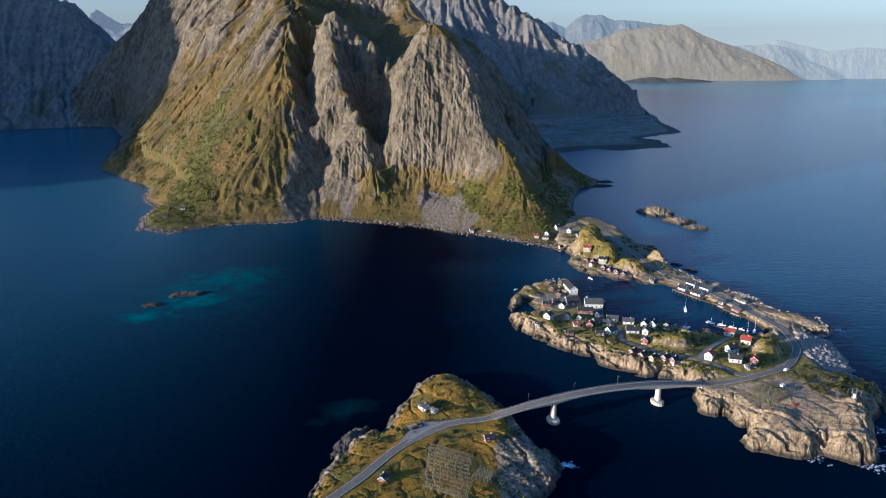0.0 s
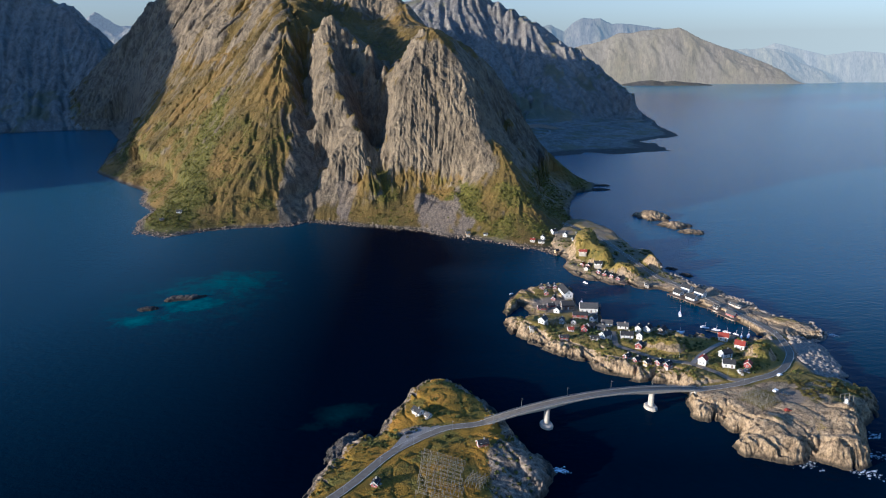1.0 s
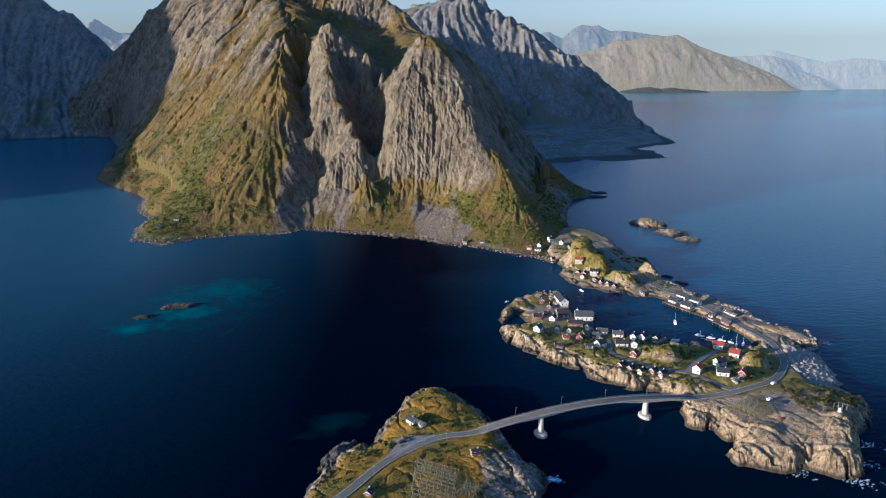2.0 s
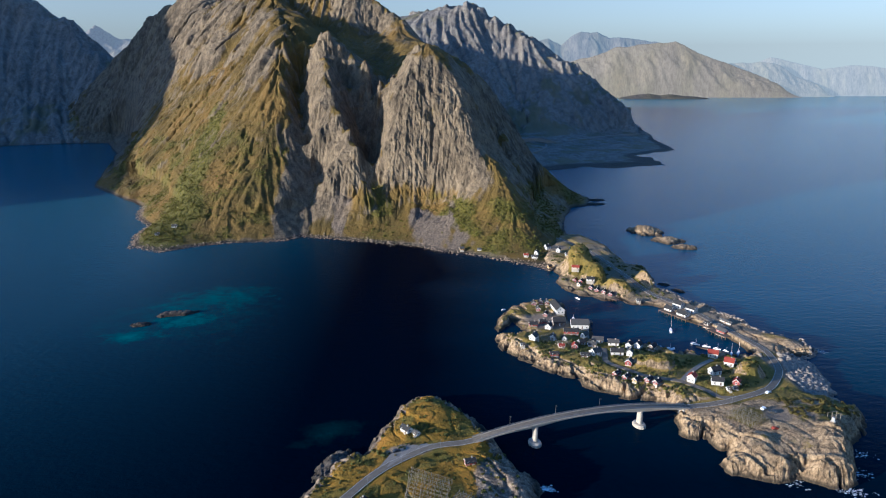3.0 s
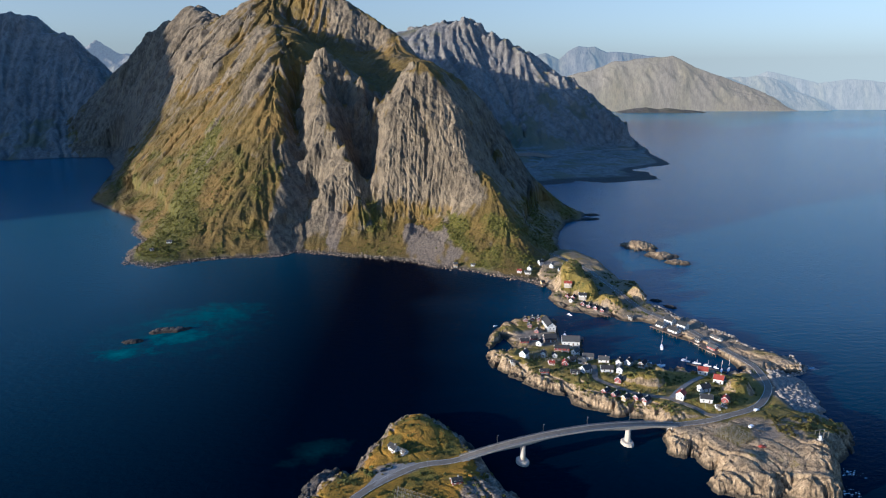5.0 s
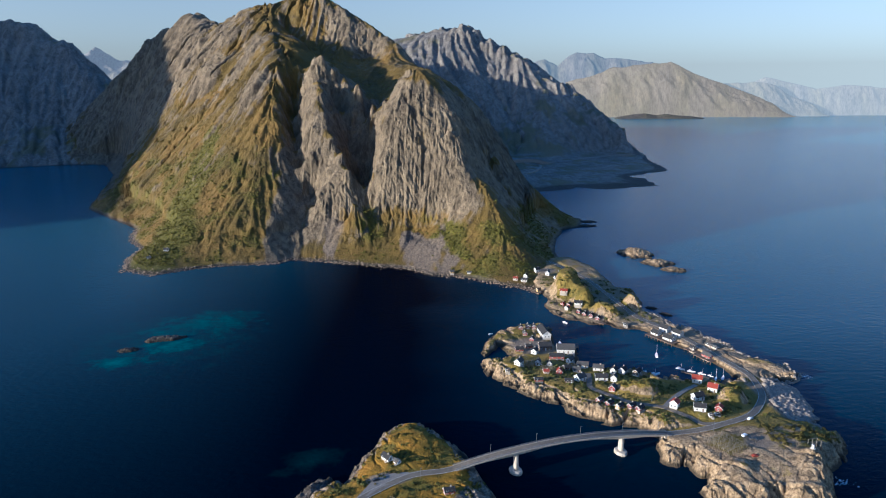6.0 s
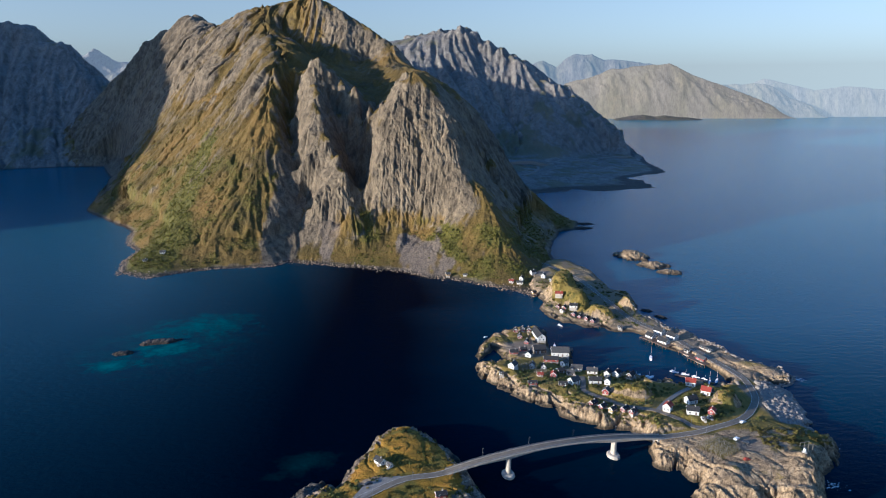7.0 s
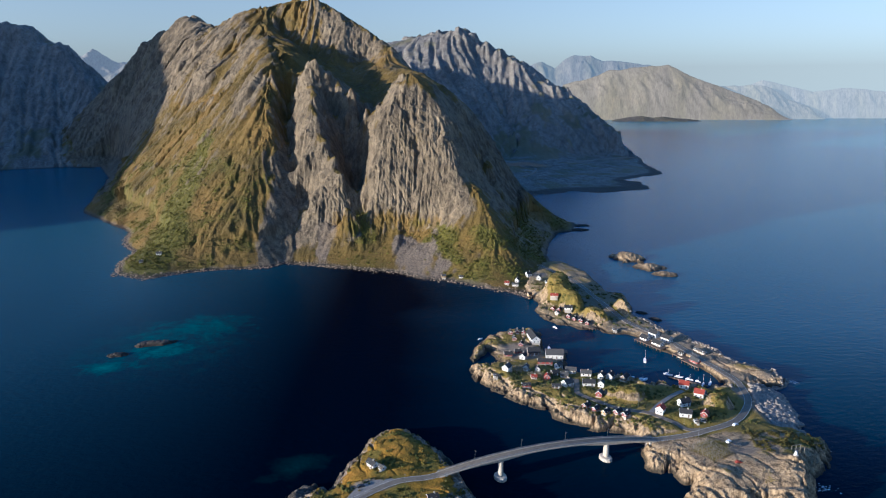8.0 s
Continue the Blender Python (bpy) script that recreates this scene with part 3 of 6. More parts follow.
    short_ = sample(streaks(fbm(NX_ / 6, NY_ / 6, 2, 37), down, across, -620, y0, f2, NX_, NY_, 12, 3.5), -620, y0, f2, X, Y)
    Z = sample(F, x0, y0, cell, X, Y)
    broad = sample(streaks(fbm(GX / 34, GY / 34, 3, 35), soft(gx, 4), soft(gy, 4), x0, y0, cell, GX, GY, 18, 7.0), x0, y0, cell, X, Y)
    sx, sy = sample(gx, x0, y0, cell, X, Y), sample(gy, x0, y0, cell, X, Y)
    sl = np.hypot(sx, sy)
    flank = step(Z + 40 * fbm(X / 80, Y / 80, 3, 17), 150, 230) * step(-X, 215, 270)
    wall = step(sl, 0.75, 1.5)
    nz = 1 / np.sqrt(1 + sl * sl)
    nx, ny = -sx * nz, -sy * nz
    out = crags(X, Y, Z, long_, short_, 26.0, 31, wall) * step(Z, 4, 25)
    out = out + (flank * (5.5 * broad + 1.6 * long_ + 1.0 * short_) + (1 - flank) * (1 - wall) * 0.9 * broad) * step(Z, 20, 60)
    X, Y, Z = X + nx * out, Y + ny * out, Z + nz * out
    sd = inside(X + 7 * fbm(X / 90, Y / 90, 3, 5), Y + 7 * fbm(X / 90, Y / 90, 3, 9), MAINLAND) + 5 * fbm(X / 14, Y / 14, 4, 21)
    cap = np.where(sd > 0, 0.8 * np.abs(sd) ** 0.85 + 0.02 * np.abs(sd) ** 1.6 + 0.3 + 4 * np.maximum(sd - 45, 0), 0.5 * sd)
    Z = np.minimum(np.where(sd > 0, np.maximum(Z, 0.4), Z), cap)
    # heath on what is not too steep, green where water gathers, scree fans below the walls
    west = step(-X, 205, 235)
    low = 1 - step(Z, 40, 75)
    n1, n2 = fbm(X / 55, (Y + Z) / 90, 4, 61), fbm(X / 16, (Y + Z) / 30, 4, 63)
    v = 0.86 - 0.78 * step(sl, 0.55, 1.2) + 0.62 * west + 0.55 * n1 + 0.35 * n2 - 0.09 * long_ * west - 0.07 * short_ - 0.5 * step(Z, 210, 330) * (1 - step(sl, 0.2, 0.5)) * 0.5 - flank * (0.28 + 0.34 * broad + 0.12 * long_) - 0.2 * step(Z, 220, 340) + 0.5 * low * step(X, -160, -120) - 0.5 * step(-X, 560, 650)
    v = v - 0.9 * np.exp(-((X + 200) / 26) ** 2) * (1 - step(Z, 90, 140))
    shoots = 0.9 * np.exp(-((X + 352 + 0.12 * Z) / 22) ** 2) * (1 - step(Z, 130, 190)) + 0.7 * low * np.exp(-((X + 90) / 26) ** 2) + 0.55 * low * step(X, -30, 0) + 0.42 * west * (1 - step(Z, 70, 170))
    lush = step(0.8 * fbm(X / 38, (Y + Z) / 60, 4, 71) + shoots - 0.2, 0.1, 0.6)
    scree = low * (1 - np.clip(sl - 0.7, 0, 1)) * step(0.9 * fbm(X / 24, (Y + Z) / 60, 3, 81) + 0.7 * np.exp(-((X + 138) / 14) ** 2) + 0.75 * np.exp(-((X + 12) / 34) ** 2) * (1 - step(Z, 24, 36)) - 0.8 * np.exp(-((X + 96) / 20) ** 2), 0.28, 0.5) * step(X, -165, -150)
    scree = np.maximum(scree, (1 - step(sd, 4, 7)) * 0.6)
    ob = sheet("mountain", X, Y, Z, Z > -2.5, MOUNTAIN, False, veg=v, lush=lush, scree=scree)
    return tagged(ob, "steep granite mountain with grassy slopes and bare cliffs", "mountain", kind="structure"), (X, Y, Z, v, lush, low, scree, sl)


massif, field = mountain()


def rear_ridge():
    crest = [(-150, 2650, 383), (-65, 2600, 390), (-12, 2570, 403), (24, 2550, 419), (52, 2530, 393), (82, 2510, 422), (137, 2490, 387), (154, 2480, 363), (169, 2470, 381), (242, 2440, 333), (307, 2410, 300), (362, 2370, 238), (414, 2340, 223), (450, 2300, 192), (494, 2250, 145), (558, 2200, 102), (601, 2150, 53)]
    skin = drape([
        crest,
        [(180, 1959, 20), (250, 1900, 20), (337, 1950, 20), (442, 2040, 20), (540, 2110, 18)],
        [(307, 2410, 300), (325, 2230, 176), (333, 2080, 79)], [(82, 2510, 422), (149, 2340, 265), (195, 2180, 142), (212, 2060, 63)],
        [(450, 2300, 192), (452, 2170, 108), (463, 2080, 53)], [(165, 2460, 343), (203, 2300, 229), (246, 2150, 109)],
        [(211, 1544, 8), (309, 1591, 8), (441, 1695, 6), (540, 1800, 5)], [(243, 1814, 13), (358, 1866, 13), (520, 2020, 13)],
        shore(COAST_EAST[9:]), [(0, 1900, 120), (-100, 2200, 230)], [(400, 2800, 120), (0, 3000, 150)],
    ], 40)
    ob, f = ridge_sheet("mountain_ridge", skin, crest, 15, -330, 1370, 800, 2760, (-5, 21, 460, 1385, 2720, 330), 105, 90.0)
    return tagged(ob, "long jagged granite ridge above a coastal bench", "mountain", kind="structure"), f


def ridge_sheet(name, skin, crest, tall, x0, y0, x1, y1, grid, seed, size):
    """A mountainside farther off: carved slopes with fluted walls and a rocky shore."""
    cell = 6.5
    GX, GY = np.meshgrid(np.arange(x0, x1, cell), np.arange(y0, y1, cell))
    Z0 = skin(GX, GY)
    F = Z0 + 7 * fbm(GX / 110, GY / 110, 4, seed) * step(Z0, 8, 60)
    F = carve(F, cell, 7, 0.34, 20.0, seed)
    d, hz = along(GX, GY, crest)
    k = 1 - step(d, 8, 60)
    F = F + k * (np.maximum(hz - F, 0) * 0.7 + tall * (2 * np.abs(perlin(GX / 42, GY / 60, seed + 71)) - 0.4) + 0.5 * tall * perlin(GX / 17, GY / 30, seed + 72))
    gy, gx = np.gradient(soft(F, 2), cell)
    X, Y = fan(F, x0, y0, cell, *grid)
    Z = sample(F, x0, y0, cell, X, Y)
    sx, sy = sample(gx, x0, y0, cell, X, Y), sample(gy, x0, y0, cell, X, Y)
    sl = np.hypot(sx, sy)
    nz = 1 / np.sqrt(1 + sl * sl)
    nx, ny = -sx * nz, -sy * nz
    ax, ay = soft(gx, 3), soft(gy, 3)
    long_ = sample(streaks(fbm(GX / 34, GY / 34, 2, seed + 33), ax, ay, x0, y0, cell, GX, GY, 14, 14.0), x0, y0, cell, X, Y)
    short_ = sample(streaks(fbm(GX / 17, GY / 17, 1, seed + 37), ax, ay, x0, y0, cell, GX, GY, 8, 10.0), x0, y0, cell, X, Y)
    out = crags(X, Y, Z, long_, short_, size, seed + 7, step(sl, 0.45, 0.95), 0.16) * step(Z, 3, 25)
    out = out + (3.6 * long_ + 2.0 * short_) * step(sl, 0.25, 0.7) * step(Z, 15, 60)
    X, Y, Z = X + nx * out, Y + ny * out, Z + nz * out
    sd = inside(X + 12 * fbm(X / 150, Y / 150, 3, seed), Y, MAINLAND) + 15 * fbm(X / 34, Y / 34, 5, seed + 16)
    Z = Z + 3.5 * ridged(X / 34, Y / 34, 4, seed + 50) * step(Z, 1, 8) * (1 - step(Z, 16, 30))
    cap = np.where(sd > 0, 0.5 * np.abs(sd) ** 0.9 + 0.03 * np.abs(sd) ** 1.5 + 3 * np.maximum(sd - 60, 0), 0.4 * sd)
    Z = np.minimum(np.where(sd > 0, np.maximum(Z, 0.5), Z), cap)
    v = 0.75 - 0.75 * step(sl, 0.4, 1.0) + 0.8 * fbm(X / 60, Y / 60, 4, seed + 56) - 0.35 * (1 - step(Z, 12, 40)) - 0.3 * step(Z, 100, 300)
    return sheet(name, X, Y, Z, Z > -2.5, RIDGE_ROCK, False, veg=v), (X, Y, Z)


ridge, rear_field = rear_ridge()


def on_grid(f, x, y):
    """Height of a terrain grid at a place."""
    i = np.argmin((f[0] - x) ** 2 + (f[1] - y) ** 2)
    return float(f[2].ravel()[i])


def left_mountain():
    crest = [(-1900, 2500, 380), (-1600, 2440, 400), (-1456, 2400, 417), (-1420, 2400, 427), (-1373, 2380, 411), (-1302, 2360, 365), (-1217, 2340, 359), (-1174, 2300, 318), (-1123, 2260, 272), (-1054, 2220, 228), (-994, 2180, 201), (-960, 2150, 150)]
    skin = drape([
        crest,
        [(-1217, 2340, 359), (-1168, 2200, 228), (-1102, 2080, 113), (-1017, 1960, 24)],
        [(-1420, 2400, 427), (-1305, 2200, 263), (-1211, 2050, 114), (-1124, 1920, 20)],
        shore(COAST_SOUTH[:4]), [(-1900, 2000, 90), (-1900, 1750, 20)], [(-940, 1960, 5), (-945, 2050, 60)], [(-1300, 2800, 150), (-1800, 2900, 200)], [(-900, 2330, 60), (-1050, 2480, 60), (-1150, 2700, 60)],
    ], 45)
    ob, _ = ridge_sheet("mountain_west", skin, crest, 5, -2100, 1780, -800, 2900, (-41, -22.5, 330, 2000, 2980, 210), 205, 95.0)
    return tagged(ob, "dark shaded mountain across the fjord arm", "mountain", kind="structure")


left_mountain()


def far_range(name, crest, depth, foot, seed, label, low=0):
    """A range on the horizon: a crest line with slopes to both sides."""
    R0 = crest[0][1]
    X, Y = np.meshgrid(np.linspace(crest[0][0] - 250, crest[-1][0] + 150, 260), np.linspace(R0 - depth, R0 + 40, 60))
    t = np.clip((R0 - Y) / depth, 0, 1)
    cx = np.interp(X, [p[0] for p in crest], [p[2] for p in crest], left=0, right=low)
    back = np.clip((Y - R0) / 40, 0, 1)
    Z = cx * (1 - t) ** foot * (1 - back)
    Z = Z + step(cx * (1 - t), 5, 60) * np.minimum(1, 3 * t + 0.25) * (0.16 * cx * (ridged((X + 0.8 * Y) / 260, Y / 170, 3, seed) - 0.35) + 11 * ridged((X - 0.5 * Y) / 90, Y / 60, 4, seed + 7) - 4)
    v = 0.22 + 0.5 * fbm(X / 160, Y / 200, 4, seed + 3)
    ob = sheet(name, X, Y, Z - 2, Z > -1, HAZED.get(name.split("_")[-1], FAR_ROCK), False, veg=v)
    return tagged(ob, label, "mountain range", kind="structure")




def shade_range():
    """Unseen high range added west of the fjord to shade the inner arm."""
    X, Y = np.meshgrid(np.linspace(-3000, -1950, 90), np.linspace(-100, 2500, 160))
    # crest heights set by where the evening shadow should end
    top = np.interp(Y, [-100, 100, 250, 436, 620, 800, 1065, 1400, 2000, 2500], [0, 120, 280, 380, 470, 540, 590, 680, 690, 500])
    across = np.clip(1 - np.abs(X + 2350) / 420, 0, 1)
    Z = top * across ** 0.8 + 14 * ridged(X / 160, Y / 120, 4, 371) * across - 3
    ob = sheet("backdrop_shade_range", X, Y, Z, Z > -2, MOUNTAIN, False, veg=0.6 + 0.4 * fbm(X / 120, Y / 120, 4, 373))
    tagged(ob, "unseen high range added in the west to shade the fjord", "mountain range", kind="structure")


shade_range()
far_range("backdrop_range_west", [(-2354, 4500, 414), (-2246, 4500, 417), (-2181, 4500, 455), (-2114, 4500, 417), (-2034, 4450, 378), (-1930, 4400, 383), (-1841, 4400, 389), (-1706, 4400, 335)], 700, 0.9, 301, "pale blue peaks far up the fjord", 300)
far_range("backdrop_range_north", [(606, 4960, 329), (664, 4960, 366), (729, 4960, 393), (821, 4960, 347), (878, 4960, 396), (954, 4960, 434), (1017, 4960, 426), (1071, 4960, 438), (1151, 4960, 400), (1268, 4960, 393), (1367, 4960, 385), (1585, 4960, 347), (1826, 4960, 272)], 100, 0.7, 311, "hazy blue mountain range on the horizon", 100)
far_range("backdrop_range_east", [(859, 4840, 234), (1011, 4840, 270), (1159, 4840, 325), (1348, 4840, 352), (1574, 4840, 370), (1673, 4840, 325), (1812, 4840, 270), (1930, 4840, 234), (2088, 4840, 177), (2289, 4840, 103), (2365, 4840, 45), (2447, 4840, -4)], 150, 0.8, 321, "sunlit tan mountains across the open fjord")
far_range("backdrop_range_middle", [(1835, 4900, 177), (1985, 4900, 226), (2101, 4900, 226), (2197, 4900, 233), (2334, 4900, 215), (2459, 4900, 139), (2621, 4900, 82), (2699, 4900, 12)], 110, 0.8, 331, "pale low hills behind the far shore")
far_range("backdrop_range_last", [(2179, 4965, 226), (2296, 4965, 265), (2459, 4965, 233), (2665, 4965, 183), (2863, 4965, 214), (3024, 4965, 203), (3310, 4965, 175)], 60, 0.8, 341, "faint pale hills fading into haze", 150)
far_range("backdrop_cape", [(1150, 4560, 8), (1250, 4560, 26), (1340, 4560, 34), (1413, 4560, 22), (1480, 4560, 30), (1560, 4560, 20), (1640, 4560, 16), (1720, 4560, 5)], 90, 0.8, 351, "low rocky cape across the fjord")

# ---- the village peninsula and the island ----
HARBOUR = [(116, 712), (121, 682), (113, 663), (118, 640), (129, 621), (142, 616), (150, 605), (164, 608), (174, 594), (190, 594), (200, 582), (207, 555), (212, 547), (223, 537), (230, 518), (234, 501), (233, 485), (218, 476)]
VILLAGE_NORTH = [(205, 483), (194, 483), (188, 489), (175, 483), (168, 489), (161, 495), (150, 500), (134, 506), (120, 506), (122, 531), (125, 550), (105, 544), (107, 564), (110, 594), (101, 607), (80, 602), (60, 587), (47, 562), (42, 536)]
VILLAGE_SOUTH = [(44, 528), (58, 551), (64, 537), (64, 523), (40, 516), (41, 501), (48, 482), (61, 467), (75, 452), (84, 444), (93, 442), (95, 430), (104, 422), (110, 420), (115, 413), (127, 409), (138, 408), (146, 394), (142, 381), (141, 364), (148, 359), (155, 362), (155, 350), (159, 346), (152, 335), (154, 324), (164, 321), (174, 316), (191, 320), (197, 313), (209, 311), (218, 316), (225, 329), (235, 353), (252, 367), (263, 385), (265, 395), (259, 397), (254, 410), (260, 417)]
OUTER = [(264, 434), (269, 461), (262, 477), (280, 479), (288, 490), (284, 504), (266, 520), (256, 548), (244, 575), (228, 597), (221, 628), (207, 640), (216, 672), (218, 711), (202, 722), (200, 755), (196, 796), (173, 842), (140, 830), (110, 740)]
PENINSULA = HARBOUR + VILLAGE_NORTH + VILLAGE_SOUTH + OUTER
ISLAND = [(-90, 235), (-80, 275), (-77, 290), (-73, 304), (-69, 317), (-62, 333), (-55, 342), (-51, 346), (-49, 344), (-47, 341), (-43, 360), (-34, 380), (-30, 394), (-23, 408), (-16, 412), (-3, 408), (11, 391), (23, 376), (28, 356), (36, 338), (39, 327), (48, 320), (50, 309), (44, 295), (36, 280), (30, 240), (0, 215), (-60, 210)]

P1, P2 = Vector((52.0, 356.0)), Vector((119.0, 377.0))
AX = (P2 - P1).normalized()
NX = Vector((-AX.y, AX.x))


def deck_z(s):
    return 15.4 - 0.00138 * (s - 28) ** 2


def deck(s, side=0.0, dz=0.0):
    return P1.x + AX.x * s + NX.x * side, P1.y + AX.y * s + NX.y * side, deck_z(s) + dz


S0, S1 = -38.0, 104.0
ROAD_ISLAND = [(-90, 236, 8.2), (-66, 271, 8.0), (-52, 290, 8.0), (-37, 314, 8.0), (-22, 329, 8.2), (-7, 339, 8.8), deck(-45)[:2] + (9.0,), deck(S0)]
ROAD_VILLAGE = [deck(S1), (166, 390, 7.6), (179, 393, 8.2), (190, 398, 8.4), (203, 404, 8.4), (216, 414, 7.5), (228, 430, 6.0), (237, 446, 5.2), (241, 462, 5.0), (243, 480, 5.0), (240, 497, 4.6), (233, 520, 4.4), (225, 548, 4.4), (216, 575, 4.4), (205, 597, 4.4), (195, 616, 4.6), (189, 650, 5.0), (182, 690, 5.4), (172, 745, 6.0), (157, 780, 7.0), (142, 805, 9.0), (124, 815, 11.0)]
STREET = [(190, 398, 8.4), (177, 399, 8.0), (172, 407, 8.2), (166, 413, 8.6), (158, 421, 8.6), (149, 425, 8.4), (138, 430, 8.0), (128, 441, 7.6), (117, 455, 7.0), (119, 470, 6.2), (121, 484, 5.2)]
LANE = [(160, 422, 8.6), (170, 436, 7.6), (184, 452, 6.2), (196, 463, 5.2)]
FLATS = [(215, 374, 9, 11.2), (200, 371, 10, 10.8), (178, 370, 13, 9.6), (87, 545, 22, 3.4), (150, 628, 8, 3.6), (212, 572, 9, 3.8), (-20, 337, 9, 8.2), (130, 770, 14, 8), (146, 628, 7, 3.2), (156, 615, 7, 3.0)]
ROADS = ((ROAD_VILLAGE, 3.4), (STREET, 2.2), (LANE, 1.9), (ROAD_ISLAND, 3.4))

GROUND = drape([[p] for p in [(132, 450, 7.5), (165, 418, 9.2), (160, 368, 9.5), (194, 376, 10.8), (222, 347, 14), (217, 367, 12.5), (197, 335, 11), (178, 340, 11), (235, 371, 10.5), (60, 500, 6.5), (75, 475, 7.5), (95, 455, 8), (80, 574, 3.2), (98, 540, 3), (115, 490, 4.5), (125, 428, 8), (242, 480, 5), (230, 520, 4.2), (215, 570, 4), (200, 600, 4), (180, 590, 3.2), (262, 500, 5), (140, 640, 4), (125, 660, 4), (120, 690, 5), (130, 750, 8), (150, 800, 10), (190, 760, 5), (205, 690, 4), (245, 440, 5), (190, 455, 6), (207, 470, 4.5)]], 20)
# hills: x, y, along, across, turn, height
HILLS = [(211, 436, 11, 8.5, 60, 9), (153, 447, 10, 8, 10, 8), (141, 452, 6, 9, 0, 5), (143, 700, 14, 30, -15, 22), (151, 660, 10, 18, 10, 17), (166, 625, 15, 9, -40, 11), (195, 648, 7, 17, 25, 13), (222, 345, 16, 10, 60, 4), (172, 342, 12, 9, 20, 2.5), (197, 322, 18, 7, -10, 2), (62, 492, 12, 8, -40, 2.5), (262, 502, 14, 7, -30, 2.5)]


def hill_sum(X, Y):
    s = 0
    for x, y, a, b, turn, h in HILLS:
        c, d = math.cos(radians(turn)), math.sin(radians(turn))
        u, v = ((X - x) * c + (Y - y) * d) / a, (-(X - x) * d + (Y - y) * c) / b
        s = s + h * np.exp(-(u * u + v * v) ** 2.2)
    return s


def level(X, Y, Z, roads, wide=1.0):
    """Lets roads and yards lie level in the ground."""
    for line, half in roads:
        d, hz = along(X, Y, line)
        k = 1 - step(d, half + 0.8 * wide, half + 5.0 * wide)
        Z = Z + (hz - 0.25 - Z) * k
    for x, y, r, z in FLATS:
        k = 1 - step(np.hypot(X - x, Y - y), 0.6 * r, 1.2 * r)
        Z = Z + (z - Z) * k * 0.9
    return Z


def rocks(X, Y, seed):
    """Rounded slabs of bedrock parted by joints."""
    wx, wy = 5 * fbm(X / 22, Y / 22, 3, seed), 5 * fbm(X / 22, Y / 22, 3, seed + 4)
    c, s = math.cos(0.6), math.sin(0.6)
    U, V = (X + wx) * c + (Y + wy) * s, -(X + wx) * s + (Y + wy) * c
    joint = 1 - np.minimum(np.abs(perlin(U / 21, V / 60, seed + 9)) * 11, 1)
    cross = 1 - np.minimum(np.abs(perlin(U / 40, V / 17, seed + 12)) * 12, 1)
    fine = 1 - np.minimum(np.abs(perlin(U / 7, V / 16, seed + 15)) * 8, 1)
    slabs = np.abs(perlin(U / 16, V / 44, seed + 17)) * 4.0
    return 1.6 * fbm(U / 18, V / 30, 4, seed + 20) + 0.7 * fbm(X / 4, Y / 4, 4, seed + 25) + slabs - 1.0 - 2.8 * joint ** 2 - 1.8 * cross ** 2 - 0.6 * fine ** 2


def pen_height(X, Y):
    sd = inside(X, Y, PENINSULA) + 2.6 * fbm(X / 9, Y / 9, 4, 400)
    cleft = 1 - np.minimum(np.abs(perlin(X / 19 + 0.4 * fbm(X / 14, Y / 14, 2, 403), Y / 26, 405)) * 7, 1)
    sd = sd - 5.5 * cleft ** 1.5 * (1 - step(sd, 6, 16)) * (Y < 540)
    rub = step(X, 234, 242) * step(Y, 402, 410) * (1 - step(Y, 462, 470))
    south = 1 - step(Y, 395, 430)
    G = GROUND(X, Y)
    pos = np.maximum(sd, 0)
    prof = 1 - np.exp(-pos / np.where(Y > 500, 3.5, 5.5))
    hs = hill_sum(X, Y) * step(pos, 0, 8)
    edge = np.clip(1.55 - pos / 15, 0.0, 1.5) * (1 - 0.3 * south) + 0.22 * south + step(hs, 1, 5) * 0.55
    amp = np.clip(edge, 0.2, 1.5) * step(pos, 0, 3) * (1 - 0.5 * step(Y, 585, 605))
    crag = np.clip(1.2 - pos / 11, 0, 1) * (Y < 520) * step(pos, 0, 2)
    crag = crag * (2.6 * ridged(X / 9, Y / 11, 3, 441) + 1.5 * ridged(X / 3.2, Y / 3.6, 2, 447) - 1.8)
    Z = np.where(sd > 0, 0.35 + G * prof + hs + amp * rocks(X, Y, 410) + crag, 0.55 * sd)
    Z = np.where(sd > 0, np.maximum(Z, 0.2), Z)
    Z = Z * (1 - rub) + rub * np.where(sd > 0, 0.3 + 3.2 * (1 - np.exp(-pos / 4.5)) + 0.5 * fbm(X / 3, Y / 3, 2, 477), 0.4 * sd)
    return level(X, Y, Z, ROADS[:3], np.where(sd > 6, 1, 0.4)), sd, hs, G


